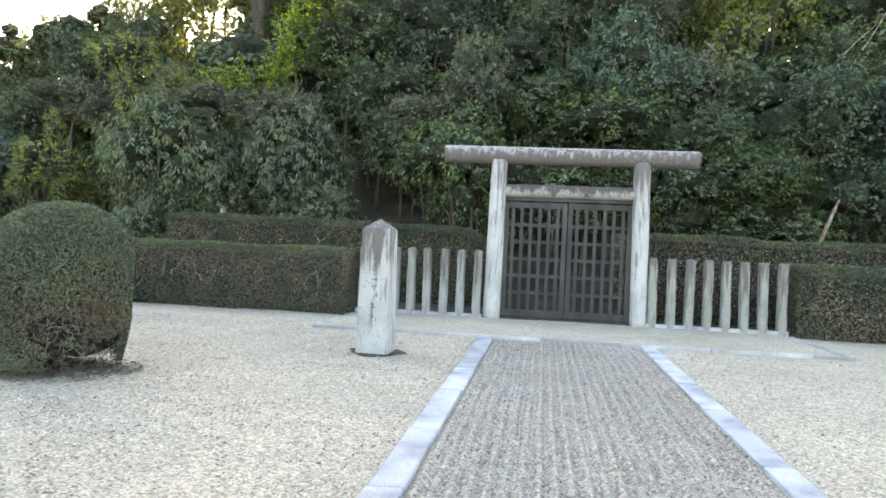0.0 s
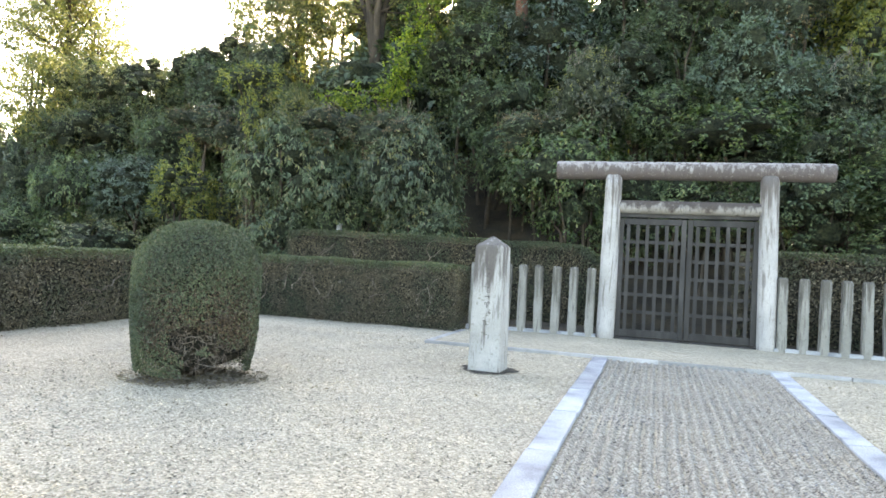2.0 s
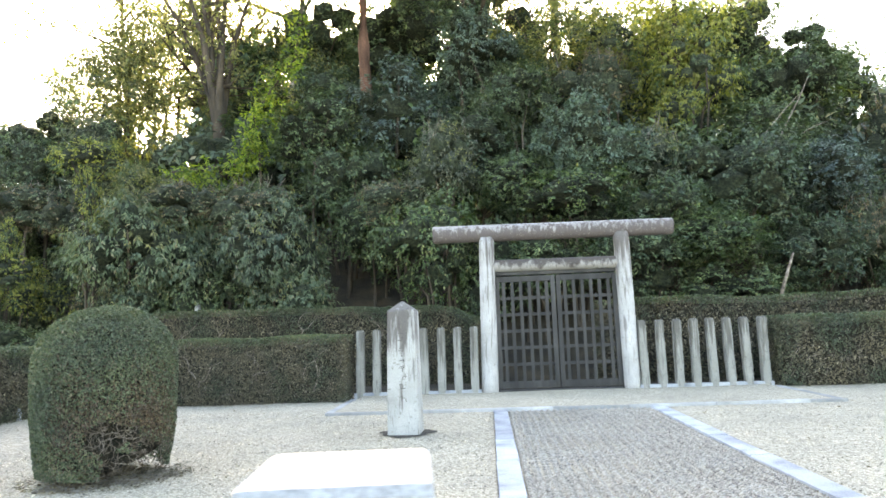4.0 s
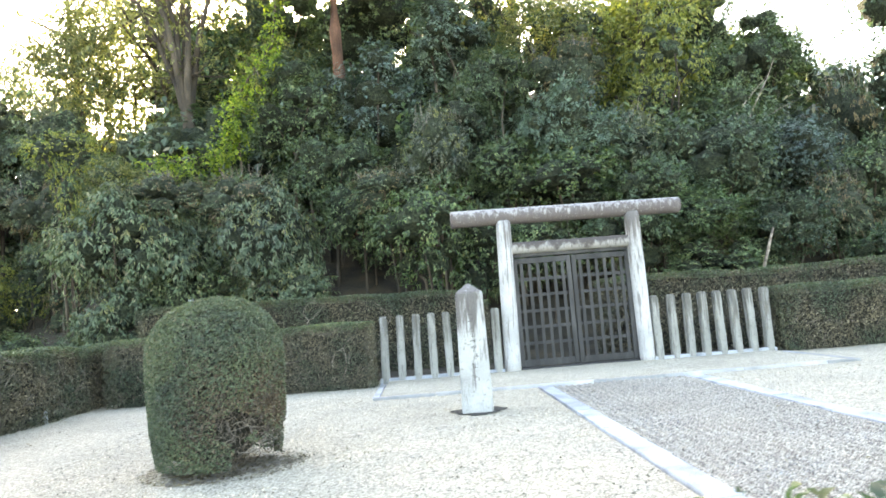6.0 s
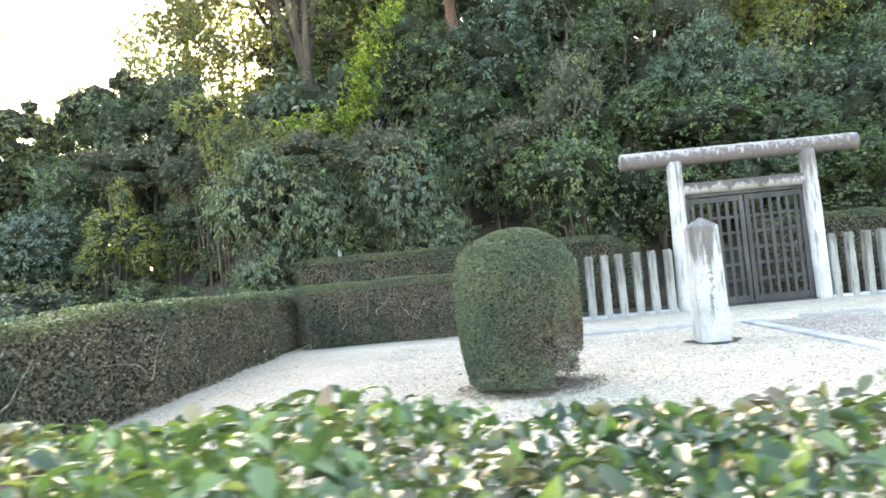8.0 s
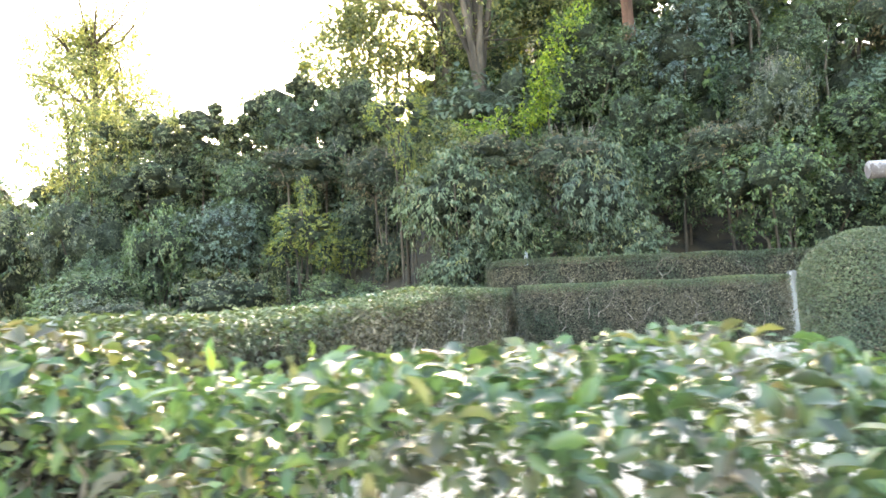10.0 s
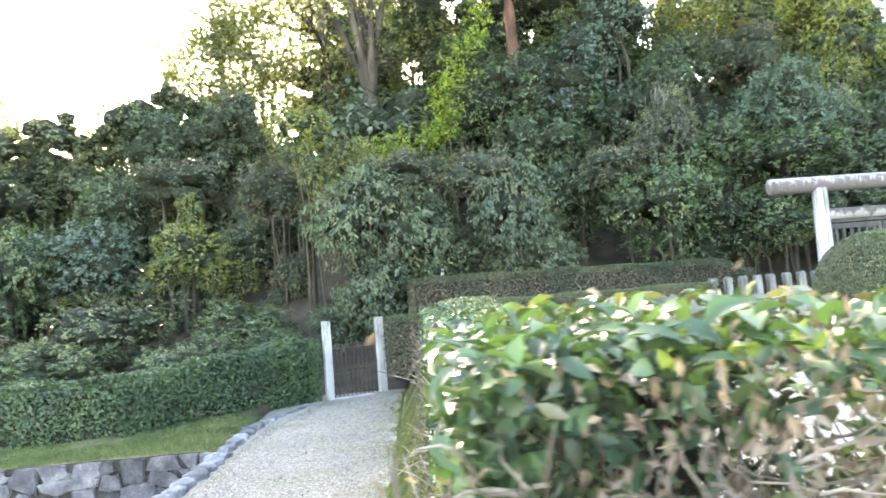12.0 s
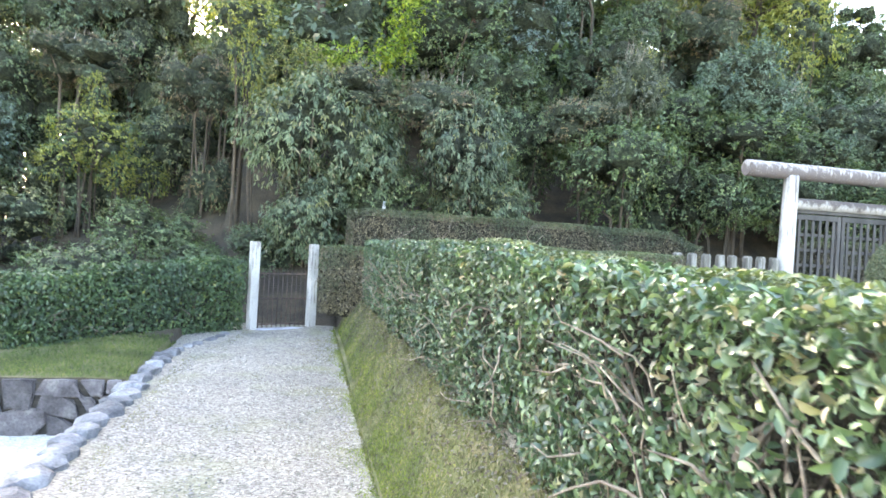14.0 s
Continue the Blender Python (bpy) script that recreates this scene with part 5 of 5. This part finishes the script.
tips = vp[seg] * (1 - fr) + vp[seg + 1] * fr + vrng.normal(0, 1, (520, 3)) * np.where(seg[:, None] < 3, (0.2, 0.2, 0.12), (0.22, 0.2, 0.22)) + spill
tips[:, 1] -= 0.25
part("foliage", spray_leaves("foliage", tips, vrng.normal(0, 0.5, (520, 3)) + np.array((0, -0.7, 0.2)), 8, 0.1, 0.6, 0.6, M_VINE, vrng), None, vine)

# ---------------------------------------------------------------- trees


def tree(label, x, y, trunk_r, tall, lean, crown, seed, bark=None, leafing=None, forks=5, base=None, name="tree", dense=0.0):
    """A tree with a forked trunk, limbs and a crown of loose leaf clumps. crown: radius, lowest and highest part, clumps a limb."""
    rng = np.random.default_rng(seed)
    z0 = height(x, y) if base is None else base
    ob = thing(name, label, "tree", (x, y, z0))
    bm = bmesh.new()
    pts = [Vector((lean * tall * (i / 8) ** 1.3 + rng.normal(0, 0.05), rng.normal(0, 0.06), -0.3 + (tall + 0.3) * i / 8)) for i in range(9)]
    tube(bm, pts, [trunk_r * (1 - 0.72 * i / 8) for i in range(9)], 10, False)
    ends = []
    for k in range(forks):
        f = rng.uniform(crown[1], 0.97)
        i = min(7, int(f * 8))
        p0 = pts[i].lerp(pts[i + 1], f * 8 - i)
        a, ln = rng.uniform(0, math.tau), crown[0] * rng.uniform(0.6, 1.15)
        d = Vector((math.cos(a), math.sin(a), rng.uniform(0.3, 1.1))).normalized()
        lp = [p0]
        for s in range(5):
            d = (d + Vector(rng.normal(0, 0.14, 3)) + Vector((0, 0, 0.06))).normalized()
            lp.append(lp[-1] + d * ln / 5)
            ends.append(lp[-1])
        r = trunk_r * 0.42 * (1.1 - f * 0.5)
        tube(bm, lp, [r * (1 - 0.16 * s) for s in range(6)], 6, False)
        for s in range(2, 6):
            d2 = (d + Vector(rng.normal(0, 0.7, 3))).normalized()
            q = [lp[s], lp[s] + d2 * ln * 0.2, lp[s] + d2 * ln * 0.36 + Vector((0, 0, 0.1))]
            tube(bm, q, [r * 0.3, r * 0.2, r * 0.08], 5, False)
            ends += q[1:]
    part("trunk", bm, bark or M_BARK, ob)
    # dark lumps added in the crown as shade and to close sky gaps
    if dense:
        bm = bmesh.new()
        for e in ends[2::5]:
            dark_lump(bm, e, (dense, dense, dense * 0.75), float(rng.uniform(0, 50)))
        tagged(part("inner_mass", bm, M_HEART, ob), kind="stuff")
    at = np.array([tuple(e) for e in ends])
    at = np.repeat(at, crown[2], 0) + rng.normal(0, 0.5, (len(at) * crown[2], 3))
    per = 9
    p = np.repeat(at, per, 0) + rng.normal(0, 0.2, (len(at) * per, 3))
    o = np.repeat(unit(at - at.mean(0)) + np.array((0, 0, 0.5)), per, 0)
    part("crown", leaves("crown", p, o, 0.19, leafing or M_OLIVE, rng, wide=0.45, droop=0.6, spread=0.7), None, ob)
    return ob


tree("forked broad-leaved tree with thin backlit crown", -10.4, 22.6, 0.3, 13, -0.05, (3.2, 0.2, 3), 201, forks=20)
tree("slender tree leaning out over the slope", -14.2, 25.0, 0.2, 12, -0.1, (3.0, 0.3, 4), 203, forks=15)
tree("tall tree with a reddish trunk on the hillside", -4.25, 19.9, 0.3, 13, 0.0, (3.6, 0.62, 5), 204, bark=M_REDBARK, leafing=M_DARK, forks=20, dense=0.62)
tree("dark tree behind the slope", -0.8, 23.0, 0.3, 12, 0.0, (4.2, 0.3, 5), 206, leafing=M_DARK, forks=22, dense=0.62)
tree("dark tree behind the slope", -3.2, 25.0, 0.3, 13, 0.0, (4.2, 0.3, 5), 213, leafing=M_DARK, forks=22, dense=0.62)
tree("yellow-green backlit tree above the gate", 5.4, 20.5, 0.2, 8, 0.02, (2.4, 0.3, 5), 207, leafing=M_YELLOW, forks=12)
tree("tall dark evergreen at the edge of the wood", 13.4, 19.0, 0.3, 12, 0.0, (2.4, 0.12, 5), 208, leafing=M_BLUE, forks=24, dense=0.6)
tree("broad tree with pale sunlit crown beyond the path", -26.4, 24.0, 0.3, 12.5, 0.0, (3.2, 0.4, 5), 209, leafing=M_OLIVE, forks=18)
tree("tall dark tree behind the slope", -8.2, 27.0, 0.3, 14, 0.0, (4.4, 0.4, 4), 212, leafing=M_OLIVE, forks=20)
# unseen trees added high behind the wood to keep sun off the court
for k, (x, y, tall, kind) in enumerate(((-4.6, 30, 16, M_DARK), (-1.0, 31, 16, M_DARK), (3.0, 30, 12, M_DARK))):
    tree("tall tree added above the wood to block sun", x, y, 0.32, tall, 0.0, (5.2, 0.6, 3), 220 + k, leafing=kind, forks=22, dense=0.95)

# an old tree that forks low into several spreading stems
forked = thing("tree", "old tree forking into several spreading stems with thin leaves", "tree", (-9.0, 19.6, height(-9.0, 19.6)))
frng = np.random.default_rng(231)
bm = bmesh.new()
low = forked.matrix_basis.translation.z
tube(bm, [(0, 0, -0.3), (0.05, 0, 2.2), (0.1, 0, 7.0 - low)], [0.36, 0.3, 0.3], 12, False)
ends = []
for dx, dy, top in ((-2.2, 0.3, 12.4), (-1.3, -0.3, 13.2), (-0.3, 0.5, 13.4), (0.35, -0.2, 13.0), (1.2, 0.2, 12.6), (-0.7, 0.0, 12.8)):
    pts = [Vector((0.1, 0, 6.6 - low)).lerp(Vector((dx, dy, top - low)), f) + Vector((-0.25 * dx * math.sin(f * 3.1), 0, 0)) + Vector(frng.normal(0, 0.05, 3)) for f in (0, 0.15, 0.35, 0.6, 0.8, 1.0)]
    tube(bm, pts, [0.17, 0.15, 0.12, 0.09, 0.06, 0.03], 8, False)
    for q in pts[2:]:
        for k in range(3):
            e = q + Vector((frng.normal(0, 0.7), frng.normal(0, 0.5), frng.uniform(0.1, 0.9)))
            tube(bm, [q, q.lerp(e, 0.5) + Vector(frng.normal(0, 0.08, 3)), e], [0.035, 0.022, 0.008], 5, False)
            ends.append(e)
part("trunk", bm, M_BARK, forked)
ends = np.repeat(np.array([tuple(e) for e in ends]), 5, 0)
ends = ends + frng.normal(0, 0.3, ends.shape)
part("crown", spray_leaves("crown", ends, frng.normal(0, 1, ends.shape), 8, 0.13, 0.42, 0.6, M_OLIVE, frng), None, forked)

# leaning pale dead stem beside the tall hedge
stem = thing("dead_tree", "leaning pale dead tree stem among the shrubs", "dead tree", (5.0, 13.7, 0))
bm = bmesh.new()
tube(bm, [(-0.1, 0, -0.2), (0.05, 0, 0.9), (0.2, 0, 1.6), (0.38, 0.03, 2.05), (0.5, 0.05, 2.35)], [0.05, 0.046, 0.04, 0.033, 0.02], 8)
part("trunk", bm, M_TWIG, stem)
for k, (x, y, z, dx, dz) in enumerate(((6.2, 16.2, 5.4, 0.9, 1.1), (6.6, 16.1, 5.2, 1.2, 0.6), (6.9, 16.3, 5.7, 0.5, 1.3))):
    br = thing("dead_branch", "pale bare branch reaching out of the shrubs", "branch", (x, y, z))
    bm = bmesh.new()
    tube(bm, [(-dx, 0.5, -dz), (-0.2, 0.1, -0.1), (dx * 0.5, -0.1, dz * 0.6), (dx, -0.1, dz)], [0.022, 0.018, 0.012, 0.005], 6, False)
    part("limb", bm, M_PALEBARK, br)

# ---------------------------------------------------------------- grass, litter and small things
rng = np.random.default_rng(300)


def blades(name, n, where, size, label, material):
    at, up = where(n)
    me = leaves(name, at, up, size, material, rng, wide=0.14, droop=-1.5, spread=0.9, fold=0.1)
    return tagged(part(name, me, None), label, "grass", kind="stuff")


def bank_points(n):
    x, y = rng.uniform(-8.42, -7.9, n), rng.uniform(1.0, 12.3, n) ** 1.0
    z = np.array([height(a, b) for a, b in zip(x, y)]) + 0.012
    o = np.repeat(np.array([[-0.6, -0.3, 0.5]]), n, 0)
    return np.stack([x, y, z], 1), o


M_MOSS = leaf_mat("bright_moss", G((0, (0.09, 0.12, 0.02)), (0.5, (0.16, 0.20, 0.035)), (1, (0.26, 0.28, 0.07))), 0.7, 0.2, 0.2)


def moss_points(n):
    y = rng.uniform(1.0, 12.2, n)
    x = -8.36 + rng.normal(0, 0.085, n) + np.abs(rng.normal(0, 0.05, n)) + 0.05 * fine_noise(np.stack([y, y * 0.3, y * 0], 1), 2.9) + 0.03 * fine_noise(np.stack([y, y * 0.3, y * 0], 1), 8.0)
    k = fine_noise(np.stack([x, y, y * 0], 1), 2.2) > -0.35
    x, y = x[k], y[k]
    z = np.array([height(a, b) for a, b in zip(x, y)]) + 0.012
    return np.stack([x, y, z], 1), np.repeat(np.array([[-0.5, -0.2, 0.8]]), len(x), 0)




def fringe_points(n):
    y = rng.uniform(0.6, 12.0, n)
    right = rng.random(n) < 0.7
    x = np.where(right, -8.42 - np.abs(rng.normal(0, 0.24, n)), -10.45 + np.abs(rng.normal(0, 0.12, n)) + 0.55 * np.clip((y - 9.3) / 2.3, 0, 1))
    k = fine_noise(np.stack([x * 0.6, y, y * 0], 1), 1.7) > -0.15
    x, y = x[k], y[k]
    z = np.array([height(a, b) for a, b in zip(x, y)]) + 0.004
    return np.stack([x, y, z], 1), np.repeat(np.array([[-0.2, -0.3, 0.9]]), len(x), 0)


blades("grass", 15000, fringe_points, 0.026, "thin olive grass creeping over the edges of the path", M_BLADE)
blades("moss", 30000, moss_points, 0.03, "bright yellow-green moss along the foot of the bank", M_MOSS)
blades("grass", 26000, bank_points, 0.05, "short mossy yellow-green grass on the bank", M_BLADE)


def strip_points(n):
    x, y = rng.uniform(-14.5, -10.7, n), rng.uniform(8.08, 10.6, n)
    z = np.array([height(a, b) for a, b in zip(x, y)]) + 0.02
    return np.stack([x, y, z], 1), np.repeat(np.array([[0, -0.8, 0.5]]), n, 0)


blades("grass", 16000, strip_points, 0.06, "short green grass above the stone wall", M_LAWN)
n = 5200
lx, ly = -7.86 - np.abs(rng.normal(0, 0.2, n)).clip(0, 0.5), rng.uniform(1.0, 12.0, n)
lz = np.array([height(a, b) for a, b in zip(lx, ly)]) + 0.025
tagged(part("leaf_litter", leaves("leaf_litter", np.stack([lx, ly, lz], 1), np.repeat(np.array([[-0.4, 0, 1.0]]), n, 0), 0.03, M_LITTER, rng, droop=0), None), "dry fallen leaves on the bank under the hedge", "leaf litter", kind="stuff")
n = 160
lx, ly = rng.uniform(-7.2, 6, n), rng.uniform(1.5, 10.2, n)
tagged(part("fallen_leaves", leaves("fallen_leaves", np.stack([lx, ly, np.full(n, 0.014)], 1), np.repeat(np.array([[0, 0, 1.0]]), n, 0), 0.035, M_LITTER, rng, droop=0), None), "few fallen brown leaves lying on the gravel", "leaf litter", kind="stuff")
tag = thing("marker_stub", "small white stone stub at the foot of the hedge", "marker", (-7.42, 8.9, 0))
bm = bmesh.new()
tube(bm, [(0, 0, -0.02), (0, 0, 0.09), (0.005, 0, 0.18)], [0.05, 0.035, 0.012], 8)
part("stub", bm, M_KERB, tag)


def pebbles(name, n, x0, x1, y0, y1, z, size, material, label, seed, rise=None):
    """Loose stones of the gravel, each a flattened eight-sided lump."""
    r = np.random.default_rng(seed)
    y = y0 + (y1 - y0) * r.uniform(0, 1, n) ** 1.5
    at = np.stack([r.uniform(x0, x1, n), y, np.full(n, z)], 1)
    if rise:
        at[:, 2] += [rise(float(q)) for q in y]
    s = size * r.uniform(0.5, 1.3, n)
    a = r.uniform(0, math.tau, n)
    ex = np.stack([np.cos(a), np.sin(a), r.normal(0, 0.3, n)], 1) * s[:, None]
    ey = np.stack([-np.sin(a), np.cos(a), r.normal(0, 0.3, n)], 1) * (s * r.uniform(0.55, 0.9, n))[:, None]
    ez = np.stack([np.zeros(n), np.zeros(n), s * r.uniform(0.4, 0.75, n)], 1)
    v = np.stack([at + ex, at + ey, at - ex, at - ey, at + ez, at - ez], 1).reshape(-1, 3)
    k = np.arange(n)[:, None] * 6
    t = np.concatenate([k + [f] for f in ([0, 1, 4], [1, 2, 4], [2, 3, 4], [3, 0, 4])], 1).reshape(-1, 3)
    return tagged(part(name, raw_mesh(name, v, t, material), None), label, "gravel", kind="stuff")


M_PEBBLE = leaf_mat("loose_stones", G((0, (0.140, 0.124, 0.099)), (0.3, (0.326, 0.292, 0.227)), (0.7, (0.513, 0.454, 0.360)), (1, (0.723, 0.648, 0.531))), 0.85, 0.0, 0.2, 0.02)
M_PEBBLE_DULL = leaf_mat("loose_dull_stones", G((0, (0.1, 0.09, 0.08)), (0.4, (0.22, 0.2, 0.18)), (0.8, (0.36, 0.33, 0.3)), (1, (0.52, 0.5, 0.46))), 0.85, 0.0, 0.2, 0.02)
pebbles("gravel", 21000, -5.5, -0.78, 2.2, 9.0, 0.004, 0.0095, M_PEBBLE, "loose pale stones of the court gravel", 401)
pebbles("gravel", 9000, 1.4, 5.0, 2.6, 9.0, 0.004, 0.0095, M_PEBBLE, "loose pale stones of the court gravel", 402)
pebbles("gravel", 9000, -0.55, 1.19, 2.4, 8.3, 0.006, 0.0095, M_PEBBLE_DULL, "loose grey-brown stones of the raked path", 403)
pebbles("gravel", 12000, -10.45, -8.5, 1.6, 11.6, 0.004, 0.011, M_PEBBLE_DULL, "loose pale grey stones of the garden path", 404, lambda q: -0.74 + 0.14 * smooth(5, 12, q))

marker = thing("stone_marker", "small pale stone marker rising behind the tall hedge", "stone marker", (-7.42, 14.65, 0))
bm = bmesh.new()
box(bm, (-0.08, -0.08, -0.5), (0.08, 0.08, 1.86), 0.03)
part("shaft", bm, M_KERB, marker)
